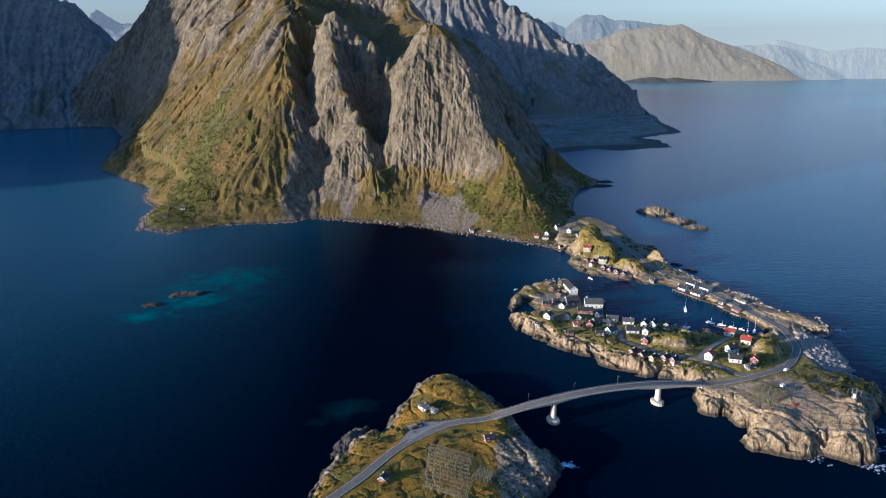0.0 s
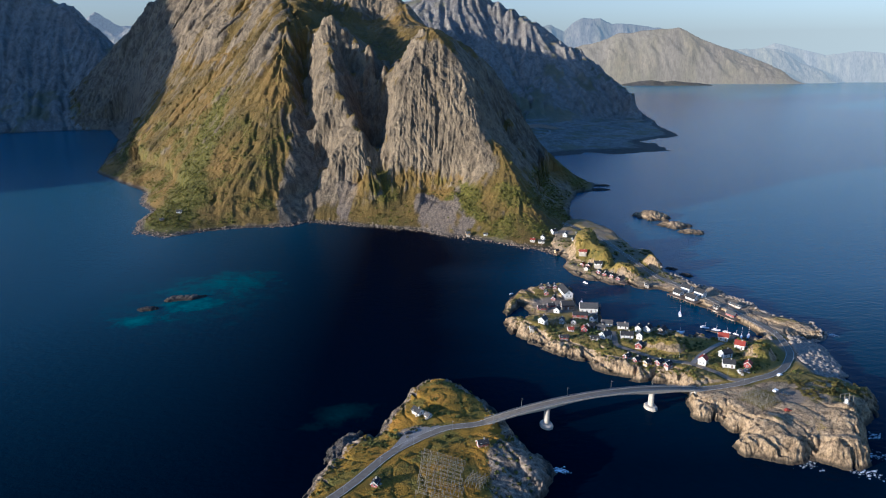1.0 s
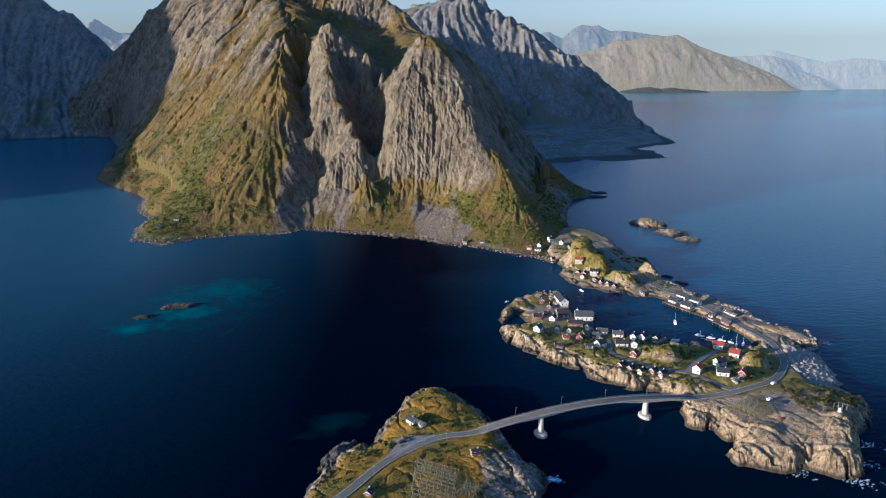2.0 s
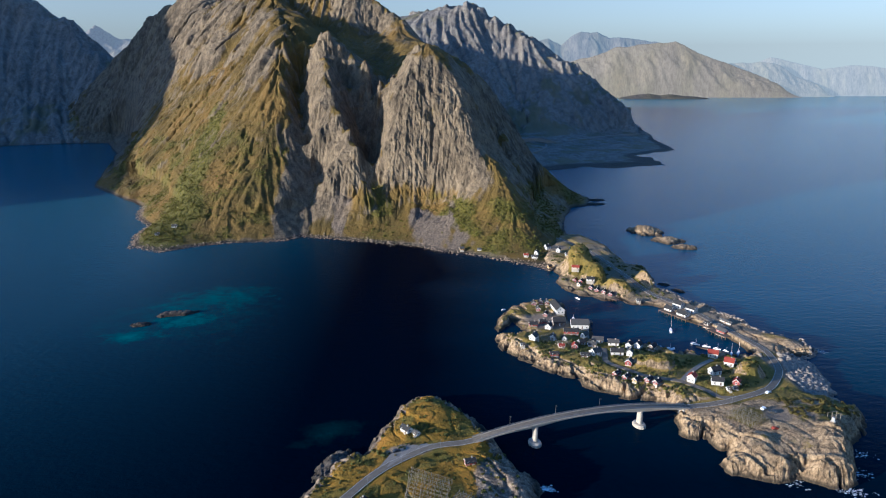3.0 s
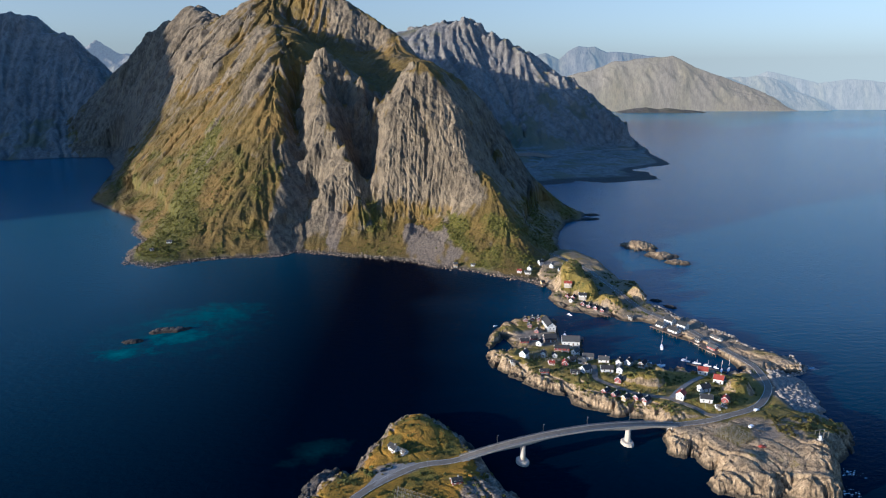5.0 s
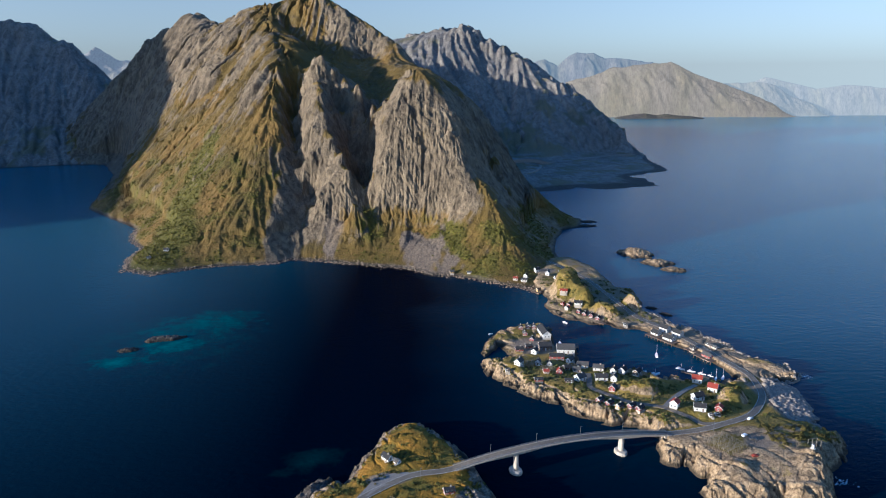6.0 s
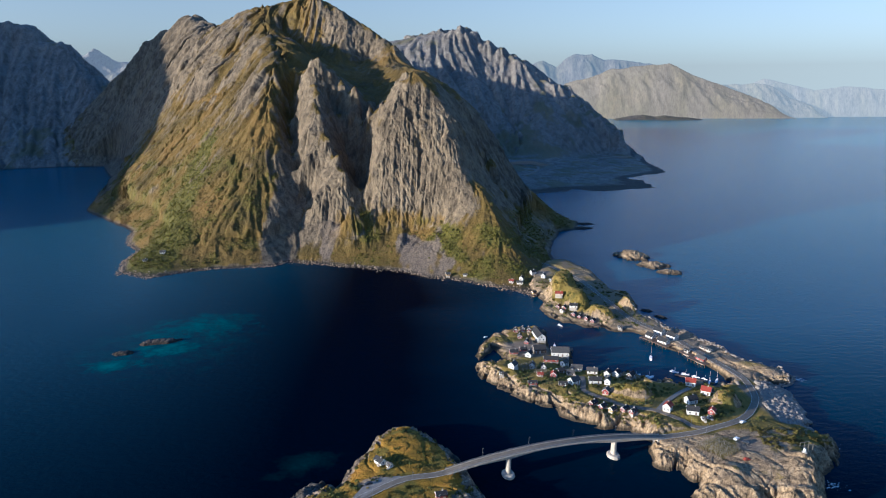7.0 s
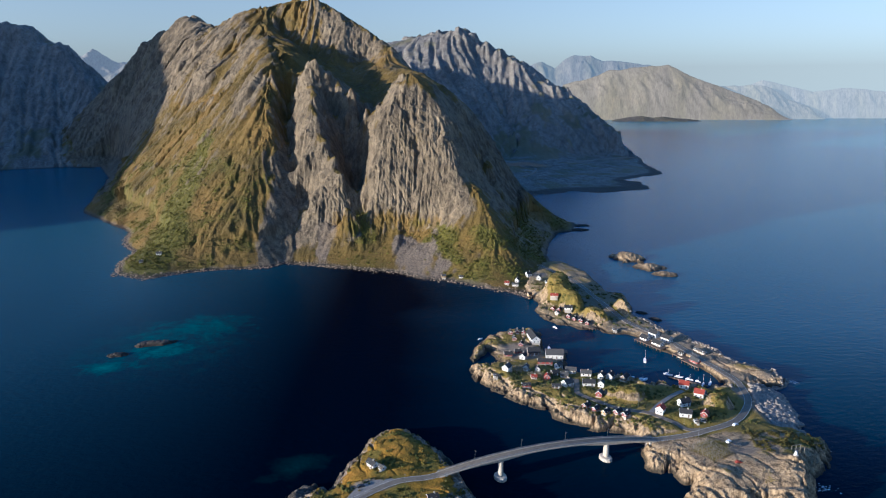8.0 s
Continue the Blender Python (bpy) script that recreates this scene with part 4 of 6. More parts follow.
def isl_height(X, Y):
    sd = inside(X, Y, ISLAND) + 2.2 * fbm(X / 8, Y / 8, 4, 500)
    pos = np.maximum(sd, 0)
    top = 7.6 + 3.5 * np.exp(-((X + 8) ** 2 + (Y - 378) ** 2) / 500) + 3 * np.exp(-((X - 22) ** 2 + (Y - 315) ** 2) / 260)
    edge = np.clip(1.25 - pos / 15, 0.22, 1.2) + 0.5 * step(X, 14, 24)
    crag = np.clip(1.2 - pos / 9, 0, 1) * step(pos, 0, 2) * (2.2 * ridged(X / 6, Y / 7, 3, 541) + 1.2 * ridged(X / 2.4, Y / 2.8, 2, 547) - 1.3)
    Z = np.where(sd > 0, 0.3 + top * (1 - np.exp(-pos / 6.5)) + edge * step(pos, 0, 3) * rocks(X, Y, 520) + crag, 0.6 * sd)
    Z = np.where(sd > 0, np.maximum(Z, 0.2), Z)
    return level(X, Y, Z, ROADS[3:]), sd


def ground_at(x, y):
    X, Y = np.array([[float(x)]]), np.array([[float(y)]])
    f = isl_height if x < 60 and y < 430 else pen_height
    return float(f(X, Y)[0][0, 0])


def peninsula():
    X, Y = np.meshgrid(np.arange(34, 296, 0.62), np.arange(303, 850, 0.62))
    Z, sd, hs, G = pen_height(X, Y)
    sl, _, _ = steep(X, Y, Z)
    n = fbm(X / 16, Y / 16, 5, 430)
    south = 1 - step(Y, 385, 405)
    village = (1 - south) * step(X, 110, 130) * (1 - step(Y, 455, 475)) + 0.6 * (1 - south) * step(Y, 455, 475) * (1 - step(Y, 600, 610)) * (1 - step(X, 215, 225))
    v = 0.26 + 0.95 * n - 0.35 * sl - 0.9 * step(sl, 0.55, 1.0) + 0.55 * step(sd, 9, 26) * (1 - south) + 0.30 * village + 0.2 * step(hs, 3, 8) - 0.05 * south
    band = np.exp(-((Y - 0.35 * (X - 225) - 376) / 9) ** 2) * step(X, 203, 226)
    v = v + 0.9 * band * (1 - step(sl, 0.6, 1))
    v = np.where((Y > 470) & (Y < 602) & (X > 170), v - 0.5, v)
    v = v + 0.25 * (1 - south) * step(sd, 5, 12) * (Y < 520) + 0.7 * np.exp(-(((X - 179) / 13) ** 2 + ((Y - 368) / 12) ** 2))
    v = v + 0.2 * (1 - south) * (1 - step(sl, 1.2, 1.8)) + 0.35 * step(Y, 600, 612) * step(sd, 3, 7) + (0.75 + 0.9 * n + 0.55 * step(sl, 0.55, 1.0)) * step(Y, 600, 612) * step(hs, 1.0, 4) - 0.3 * step(sl, 1.3, 1.9) * (Y > 600) + 0.12 * (1 - south)
    rubble = step(X, 231, 237) * step(Y, 403, 409) * (1 - step(Y, 464, 472))
    v = v - 2 * rubble
    lush = np.clip(0.45 * village * step(n, 0.15, 0.45) + band * 0.7 * step(n, -0.1, 0.2), 0, 1)
    yard = 0
    for x, y, r, z in FLATS[:2] + FLATS[3:]:
        yard = np.maximum(yard, 1 - step(np.hypot(X - x, Y - y) + 3 * n, 0.7 * r, 1.1 * r))
    spit = step(Y, 470, 490) * np.maximum(step(X, 150, 165), step(Y, 600, 615) * (1 - 0.5 * step(sd, 8, 16))) * (1 - step(hs, 1, 3)) * step(n, -0.4, -0.1) * (1 - step(sl, 0.5, 0.9))
    gy, gx = np.gradient(soft(Z, 2), 0.62)
    nz = 1 / np.sqrt(1 + gx * gx + gy * gy)
    wall = np.maximum(step(np.hypot(gx, gy), 0.5, 1.1) * (1 - step(sd, 14, 24)), 0.85 * step(hs, 1.5, 5)) * step(Z, 0.3, 1.5)
    out = wall * crags(X, Y, Z, 1.4 * perlin(X / 5, Y / 5, 451), 1.4 * perlin(X / 2.2, Y / 2.2, 453), 9.0, 455, wall)
    X, Y, Z = X - gx * nz * out, Y - gy * nz * out, Z + nz * out
    v = v + 0.45 * wall * (1 - step(X, 140, 165)) * (1 - step(Y, 560, 580)) * (0.6 + n)
    ob = sheet("ground_peninsula", X, Y, Z, Z > -2.5, COAST, False, veg=v, lush=lush, scree=np.maximum(np.maximum(yard, 0.75 * spit), rubble))
    tagged(ob, "bare coastal bedrock with grass patches", "ground", kind="structure")


def island():
    X, Y = np.meshgrid(np.arange(-112, 58, 0.48), np.arange(205, 418, 0.48))
    Z, sd = isl_height(X, Y)
    sl, _, _ = steep(X, Y, Z)
    n = fbm(X / 12, Y / 12, 5, 540)
    east = step(X + 5 * n, 8, 22)
    v = 0.75 + 0.6 * n - 0.4 * sl + 0.4 * step(sd, 4, 12) - 1.15 * east * (1 - step(Y, 312, 334)) - 1.1 * (1 - step(sd + 3 * n, np.where(X < -25, 1.5, 4), np.where(X < -25, 5, 10)))
    lush = 0.6 * step(fbm(X / 18, Y / 18, 4, 550) + 0.3 * np.exp(-((X + 10) ** 2 + (Y - 300) ** 2) / 500), 0.1, 0.35)
    yard = (1 - step(np.hypot((X + 21) / 1.7, Y - 336.5) + 2 * n, 6, 8))
    ob = sheet("ground_island", X, Y, Z, Z > -2.5, ISLE, False, veg=v, lush=lush, scree=yard)
    tagged(ob, "small rocky island covered in autumn grass", "ground", kind="structure")


peninsula()
island()


def skerry(name, x, y, a, b, turn, h, seed, label):
    X, Y = np.meshgrid(np.arange(-1.7, 1.7, 0.045) * a, np.arange(-1.7, 1.7, 0.045) * b)
    r = np.hypot(X / a, Y / b) - 0.45 * fbm((X + seed * 31) / (0.6 * a), Y / (0.6 * a), 4, seed)
    Z = h * (1 - r ** 2) + 0.25 * h * fbm(X / 4 + seed, Y / 4, 4, seed + 1) - 0.2 * h * (1 - np.minimum(np.abs(perlin(X / 6, Y / 9, seed)) * 6, 1))
    ob = sheet(name, X, Y, np.maximum(Z, -1.5), Z > -0.8, COAST if "pale" in label or "rounded" in label else REEF, False, veg=0 * X - 0.1)
    ob.matrix_world = pose(x, y, 0, 0, 0, turn)
    return tagged(ob, label, "skerry", "skerries in the sea")


skerry("skerry", 267, 880, 20, 26, 25, 8, 1, "bare pale rock skerry in the open sea")
skerry("skerry", 281, 832, 20, 17, -30, 5, 2, "low rounded rock skerry in the open sea")
skerry("skerry", 291, 799, 15, 10, -20, 4, 9, "low rounded rock skerry in the open sea")
skerry("skerry", 221, 655, 6, 3.5, -30, 2, 3, "small dark skerry off the spit")
skerry("skerry", 229, 635, 8, 4, -50, 2, 4, "small dark skerry off the spit")
skerry("skerry", -260, 545, 9, 5, 10, 2.2, 5, "dark rocky islet among turquoise shallows")
skerry("skerry", -238, 571, 19, 6, 20, 3.6, 6, "long rocky islet among turquoise shallows")
skerry("skerry", -63, 333, 7, 17, -22, 4.5, 11, "dark rocky reef beside the island")
skerry("skerry", -69, 306, 5, 8, -30, 2.5, 12, "dark rocky reef beside the island")
skerry("skerry", 236, 1065, 18, 9, 10, 3, 7, "dark skerry below the mountain foot")
skerry("skerry", 250, 1100, 14, 8, 0, 2.5, 8, "dark skerry below the mountain foot")


# ---- parts and things ----
def link(name, me, mat, parent=None, label="", m=None):
    if mat and not me.materials:
        me.materials.append(mat)
    ob = new(name, me)
    if parent:
        ob.parent = parent
    if m is not None:
        ob.matrix_local = m
    if label:
        ob["label"] = label
    return ob


def part(name, bm, mat, parent=None, label="", m=None, smooth=False):
    me = bpy.data.meshes.new(name)
    bmesh.ops.recalc_face_normals(bm, faces=bm.faces)
    if smooth:
        for f in bm.faces:
            f.smooth = True
    bm.to_mesh(me)
    bm.free()
    return link(name, me, mat, parent, label, m)


def box(x0, x1, y0, y1, z0, z1, bm=None, taper=1.0):
    bm = bm or bmesh.new()
    cx, cy = (x0 + x1) / 2, (y0 + y1) / 2
    b = [bm.verts.new((x, y, z0)) for x, y in ((x0, y0), (x1, y0), (x1, y1), (x0, y1))]
    t = [bm.verts.new((cx + (x - cx) * taper, cy + (y - cy) * taper, z1)) for x, y in ((x0, y0), (x1, y0), (x1, y1), (x0, y1))]
    bm.faces.new(b[::-1]); bm.faces.new(t)
    for i in range(4):
        bm.faces.new((b[i], b[(i + 1) % 4], t[(i + 1) % 4], t[i]))
    return bm


def rod(p0, p1, r, n=6, r1=None, bm=None):
    bm = bm or bmesh.new()
    p0, p1 = Vector(p0), Vector(p1)
    q = (p1 - p0).to_track_quat("Z", "Y")
    ring = [[bm.verts.new(p + q @ Vector((rr * math.cos(2 * math.pi * i / n), rr * math.sin(2 * math.pi * i / n), 0))) for i in range(n)] for p, rr in ((p0, r), (p1, r if r1 is None else r1))]
    bm.faces.new(ring[0][::-1]); bm.faces.new(ring[1])
    for i in range(n):
        bm.faces.new((ring[0][i], ring[0][(i + 1) % n], ring[1][(i + 1) % n], ring[1][i]))
    return bm


def loft(sections, close=True, bm=None):
    """A skin over cross-sections of equal length."""
    bm = bm or bmesh.new()
    rings = [[bm.verts.new(p) for p in s] for s in sections]
    n = len(rings[0])
    for r0, r1 in zip(rings, rings[1:]):
        for i in range(n if close else n - 1):
            bm.faces.new((r0[i], r0[(i + 1) % n], r1[(i + 1) % n], r1[i]))
    if close:
        bm.faces.new(rings[0][::-1]); bm.faces.new(rings[-1])
    return bm


def thing(name, label, category, m, group="", kind=""):
    ob = new(name)
    ob.matrix_world = m
    return tagged(ob, label, category, group, kind)


# ---- roads ----
def smooth_line(line, every=2.0):
    """Catmull-Rom through the nodes."""
    out, P = [], [Vector(p) for p in line]
    P = [2 * P[0] - P[1]] + P + [2 * P[-1] - P[-2]]
    for a, b, c, d in zip(P, P[1:], P[2:], P[3:]):
        n = max(2, int((c - b).length / every))
        for i in range(n):
            t = i / n
            out.append(0.5 * (2 * b + (c - a) * t + (2 * a - 5 * b + 4 * c - d) * t * t + (3 * b - a - 3 * c + d) * t ** 3))
    return out + [P[-2]]


def ribbon(line, half, up, thick, shift=0.0):
    pts = smooth_line(line)
    sec = []
    for i, p in enumerate(pts):
        t = (pts[min(i + 1, len(pts) - 1)] - pts[max(i - 1, 0)]).normalized()
        n = Vector((-t.y, t.x, 0)).normalized()
        a, b = p + n * (shift + half), p + n * (shift - half)
        sec.append([(a.x, a.y, a.z + up), (b.x, b.y, b.z + up), (b.x, b.y, b.z + up - thick), (a.x, a.y, a.z + up - thick)])
    return loft(sec)


LINE = simple("road_paint", (0.6, 0.58, 0.52), 0.7, 0, 0.2, 1)
for nm, line, half, mat, lab in (("road", ROAD_ISLAND, 2.55, ASPHALT, "grey two-lane asphalt coast road"), ("road_village", ROAD_VILLAGE, 2.6, ASPHALT, "grey two-lane asphalt coast road"), ("road_street", STREET, 2.0, ASPHALT, "narrow village street"), ("road_lane", LANE, 1.7, GRAVEL, "narrow gravel lane between houses")):
    r = part(nm, ribbon(line, half, 0.05, 0.9), mat, None)
    tagged(r, lab, "road", kind="structure")
    if half > 2.5:
        for sgn in (-1, 1):
            part("edge_line", ribbon(line, 0.09, 0.058, 0.02, sgn * 2.3), LINE, r, "white edge line")


for nm, f, spots, half in (("road_bench", rear_field, [(171, 1764), (242, 1802), (300, 1841), (363, 1896), (422, 1954), (493, 2016), (564, 2064), (630, 2115)], 4.0), ("road_cove", rear_field, [(204, 1596), (238, 1658), (262, 1749), (267, 1823)], 3.0)):
    zs = [on_grid(f, x, y) for x, y in spots]
    zs = [max(zs[max(k - 1, 0):k + 2]) + 0.6 for k in range(len(zs))]
    tagged(part(nm, ribbon([(x, y, z) for (x, y), z in zip(spots, zs)], half, 0.05, 8.0), GRAVEL), "pale coast road below the mountain", "road", kind="structure")
yard = bmesh.new()
lot = [(-37, 317.5), (-34, 324), (-31, 331), (-27, 337.5), (-20, 341), (-11, 342.5), (-4, 342), (-9, 338), (-17, 333.5), (-25, 327), (-31, 320)]
up = [yard.verts.new((x, y, 8.32 + 0.02 * (x + 20))) for x, y in lot]
dn = [yard.verts.new((x, y, 7.0)) for x, y in lot]
yard.faces.new(up[::-1])
for i in range(len(lot)):
    yard.faces.new((up[i], up[i - 1], dn[i - 1], dn[i]))
tagged(part("pavement_parking", yard, GRAVEL), "pale gravel lay-by beside the road", "parking", kind="structure")


# ---- the bridge ----
def bridge():
    b = thing("bridge", "concrete box girder road bridge on two piers", "bridge", pose(0, 0, 0))
    N = 48
    sec_slab, sec_road, sec_gird = [], [], []
    for i in range(N + 1):
        s = S0 + (S1 - S0) * i / N
        near = max(math.exp(-((s - 0) / 14) ** 2), math.exp(-((s - 70) / 14) ** 2))
        d = 1.2 + 1.2 * near
        sec_slab.append([deck(s, 2.9, 0), deck(s, -2.9, 0), deck(s, -2.9, -0.45), deck(s, 2.9, -0.45)])
        sec_road.append([deck(s, 2.45, 0.06), deck(s, -2.45, 0.06), deck(s, -2.45, -0.1), deck(s, 2.45, -0.1)])
        sec_gird.append([deck(s, 1.9, -0.4), deck(s, -1.9, -0.4), deck(s, -1.5, -0.4 - d), deck(s, 1.5, -0.4 - d)])
    part("deck_slab", loft(sec_slab), CONCRETE, b)
    part("roadway", loft(sec_road), ASPHALT, b, "grey asphalt roadway")
    part("girder", loft(sec_gird), CONCRETE, b)
    for sgn in (-1, 1):
        k = [[deck(s, sgn * 2.9, 0.3), deck(s, sgn * 2.6, 0.3), deck(s, sgn * 2.6, -0.02), deck(s, sgn * 2.9, -0.02)] for s in np.linspace(S0, S1, 40)]
        part("kerb", loft(k), CONCRETE, b)
        for h in (0.75, 1.15):
            k = [[deck(s, sgn * 2.8, h), deck(s, sgn * 2.68, h), deck(s, sgn * 2.68, h - 0.12), deck(s, sgn * 2.8, h - 0.12)] for s in np.linspace(S0, S1, 40)]
            part("rail", loft(k), STEEL, b, "galvanised steel rail")
        post = rod((0, 0, 0), (0, 0, 0.95), 0.06, 5)
        me = bpy.data.meshes.new("post")
        post.to_mesh(me); post.free()
        for s in np.arange(S0 + 1, S1, 3.0):
            x, y, z = deck(s, sgn * 2.74, 0.25)
            link("post", me, STEEL, b, m=pose(x, y, z))
    ang = math.degrees(math.atan2(AX.y, AX.x))
    for s in (0.0, 70.0):
        x, y, z = deck(s)
        top = z - 2.9
        secs = []
        for h, a, c in ((-2, 1.45, 2.3), (3.0, 1.3, 2.1), (top - 1.2, 1.15, 1.9), (top + 0.6, 1.35, 2.1)):
            secs.append([(a * math.copysign(abs(math.cos(t)) ** 0.6, math.cos(t)), c * math.copysign(abs(math.sin(t)) ** 0.6, math.sin(t)), h) for t in [i * math.pi / 8 for i in range(16)]])
        pier = part("pier", loft(secs), CONCRETE, b, "tapered concrete pier", pose(x, y, 0, 0, 0, ang))
        secs = [[(a * math.cos(t), 1.35 * a * math.sin(t), h) for t in [i * math.pi / 6 for i in range(12)]] for h, a in ((-3, 3.7), (1.2, 3.7), (1.9, 3.2), (2.1, 1.6))]
        part("footing", loft(secs), CONCRETE, pier, "wide concrete footing at the waterline")
    for s in (S0 + 2, S1 - 2):
        x, y, z = deck(s)
        part("abutment", box(-2.4, 2.4, -2.7, 2.7, -7, -0.46), CONCRETE, b, m=pose(x, y, z, 0, 0, ang))
    return b


bridge()


# ---- street lamps ----
def lamp_at(x, y, z, turn):
    l = thing("street_lamp", "grey steel street lamp beside the road", "street lamp", pose(x, y, z, 0, 0, turn), "street lamps along the road")
    part("pole", rod((0, 0, -0.6), (0, 0, 6.2), 0.075, 8, 0.05), STEEL, l)
    part("arm", rod((0, 0, 6.1), (1.2, 0, 6.4), 0.045, 6), STEEL, l)
    part("lamp_head", box(0.95, 1.6, -0.14, 0.14, 6.34, 6.48, taper=0.8), STEEL, l)
    return l


ang = math.degrees(math.atan2(AX.y, AX.x))
x, y, z = deck(-15, 2.74)
first = lamp_at(x, y, z, ang - 90)
for s in (14, 43, 72, 98):
    x, y, z = deck(s, 2.74)
    copy_thing(first, pose(x, y, z, 0, 0, ang - 90))
for x, y, turn in ((-40, 303, -30), (-24, 322, -40), (-3, 336.5, -70), (20, 343, -70), (-55, 279, -40), (180, 389, 60), (206, 401, 30), (232, 431, 0), (237, 470, 180), (236, 500, 180), (227, 530, 190), (219, 560, 190), (208, 585, 200), (176, 404, 180), (153, 429, 200), (131, 434, 230), (112, 457, 230)):
    copy_thing(first, pose(x, y, ground_at(x, y), 0, 0, turn))


# ---- houses ----
def window_mesh(w, h):
    bm = bmesh.new()
    t = 0.12
    for x0, x1, z0, z1 in ((-w, w, h - t, h), (-w, w, -h, -h + t), (-w, -w + t, -h + t, h - t), (w - t, w, -h + t, h - t), (-0.04, 0.04, -h + t, h - t)):
        box(x0, x1, -0.06, 0.05, z0, z1, bm)
    me = bpy.data.meshes.new("window")
    bm.to_mesh(me); bm.free()
    me.materials.append(TRIM)
    p = bpy.data.meshes.new("pane")
    bm = box(-w + t, w - t, -0.02, 0.02, -h + t, h - t)
    bm.to_mesh(p); bm.free()
    p.materials.append(GLASS)
    return me, p


WIN, PANE = window_mesh(0.6, 0.7)
WORDS = {"white_boards": "white", "red_boards": "red", "ochre_boards": "ochre", "grey_boards": "grey", "brown_boards": "brown", "cream_boards": "cream"}
ROOFS = {"dark_slate": "dark slate", "grey_roofing": "grey", "red_roof_tiles": "red tiled"}


def house(x, y, turn, L, W, H, wall, roof, z=None, name="house", where="on the rocky shore", pitch=0.42, chimney=True, group="village houses"):
    """A gabled timber house; its ridge lies along local x, H is the eaves' height."""
    L, W, H = 0.68 * L, 0.68 * W, 0.72 * H
    if z is None:
        c, s = math.cos(radians(turn)), math.sin(radians(turn))
        z = max(ground_at(x + c * u - s * v, y + s * u + c * v) for u in (-L / 3, 0, L / 3) for v in (-W / 3, 0, W / 3)) - 0.15
    label = "%s wooden %s with %s roof %s" % (WORDS[wall.name], name.replace("_", " "), ROOFS[roof.name], where)
    h = thing(name, label, name.replace("_", " "), pose(x, y, z, 0, 0, turn), group)
    a, b, r = L / 2, W / 2, W * pitch
    part("foundation", box(-a + 0.05, a - 0.05, -b + 0.05, b - 0.05, -3.2, 0.35), CONCRETE, h)
    w = part("wall", loft([[(e, -b, 0.3), (e, b, 0.3), (e, b, H), (e, 0, H + r), (e, -b, H)] for e in (-a, a)]), wall, h)
    o, t = 0.45, 0.22
    k = r / b
    prof = [(-b - o, H - o * k), (0, H + r), (b + o, H - o * k), (b + o, H - o * k + t), (0, H + r + t * 1.15), (-b - o, H - o * k + t)]
    rf = part("roof", loft([[(e, p, q + 0.03) for p, q in prof] for e in (-a - 0.4, a + 0.4)]), roof, h)
    for e in (-a - 0.44, a + 0.40):
        part("bargeboard", loft([[(e + d, p, q + 0.01) for p, q in ((-b - o, H - o * k - 0.1), (0, H + r - 0.14), (b + o, H - o * k - 0.1), (b + o, H - o * k + t), (0, H + r + t), (-b - o, H - o * k + t))] for d in (0, 0.04)]), TRIM, h, "white bargeboard")
    if chimney:
        part("chimney", box(-0.35, 0.35, -0.35, 0.35, H + r - 0.4, H + r + 0.9), CONCRETE, rf, m=pose(a * 0.35, 0, 0))
    rows = [1.6] + ([4.1] if H > 4.6 else [])
    n = max(2, int(L / 3.2))
    for zz in rows:
        for i in range(n):
            u = -a + L * (i + 0.5) / n
            for sgn in (-1, 1):
                if sgn < 0 and zz < 2 and i == n // 2:
                    continue
                win = link("window", WIN, TRIM, h, m=pose(u, sgn * (b + 0.02), zz))
                link("pane", PANE, GLASS, win)
    for e in (-a - 0.02, a + 0.02):
        for zz in rows + ([H + 0.3] if r > 2.2 else []):
            for v in ((-W * 0.23, W * 0.23) if W > 5 and zz < H - 0.3 else (0,)):
                win = link("window", WIN, TRIM, h, m=pose(e, v, zz, 0, 0, 90))
                link("pane", PANE, GLASS, win)
    u = -a + L * (n // 2 + 0.5) / n
    d = part("door", box(u - 0.5, u + 0.5, -b - 0.06, -b + 0.02, 0.35, 2.35), BROWN if wall is not BROWN else TRIM, h)
    part("door_step", box(u - 0.8, u + 0.8, -b - 1.0, -b - 0.07, -2.0, 0.33), CONCRETE, h)
    part("handle", rod((u + 0.35, -b - 0.12, 1.3), (u + 0.35, -b - 0.06, 1.3), 0.05, 6), STEEL, d)
    if H > 4.6:     # eaves gutters
        for sgn in (-1, 1):
            part("gutter", box(-a - 0.3, a + 0.3, sgn * (b + 0.5) - 0.07, sgn * (b + 0.5) + 0.07, H - o * k - 0.14, H - o * k + 0.0), TRIM, h)
    return h


HARB = "by the harbour"
# north tip and harbour warehouses
house(80.5, 585, 90, 8, 5.2, 2.9, RED, SLATE, name="cabin", where=HARB, group="red cabins")
for x in (87.2, 92.6, 98.0):
    house(x, 588, 90, 8, 4.6, 2.9, RED, GREYROOF, name="cabin", where=HARB, group="red cabins")
house(82.6, 571, 90, 7, 5, 2.9, RED, GREYROOF, name="cabin", where=HARB, group="red cabins")
house(87.5, 559, 75, 9, 5, 2.9, RED, SLATE, name="cabin", where=HARB, group="red cabins")
house(73.6, 534, 5, 9.5, 6, 2.9, RED, SLATE, name="cabin", where="beside a gravel yard", group="red cabins")
house(82.5, 541, 5, 8, 5.5, 2.9, RED, SLATE, name="cabin", where="beside a gravel yard", group="red cabins")
house(85.5, 527.5, 68, 9, 6.6, 4.2, WHITE, SLATE, where="beside a gravel yard")
house(99.5, 570, 97, 30, 10.5, 5.2, WHITE, SLATE, name="warehouse", where="on the quay", chimney=False, group="quay warehouses")
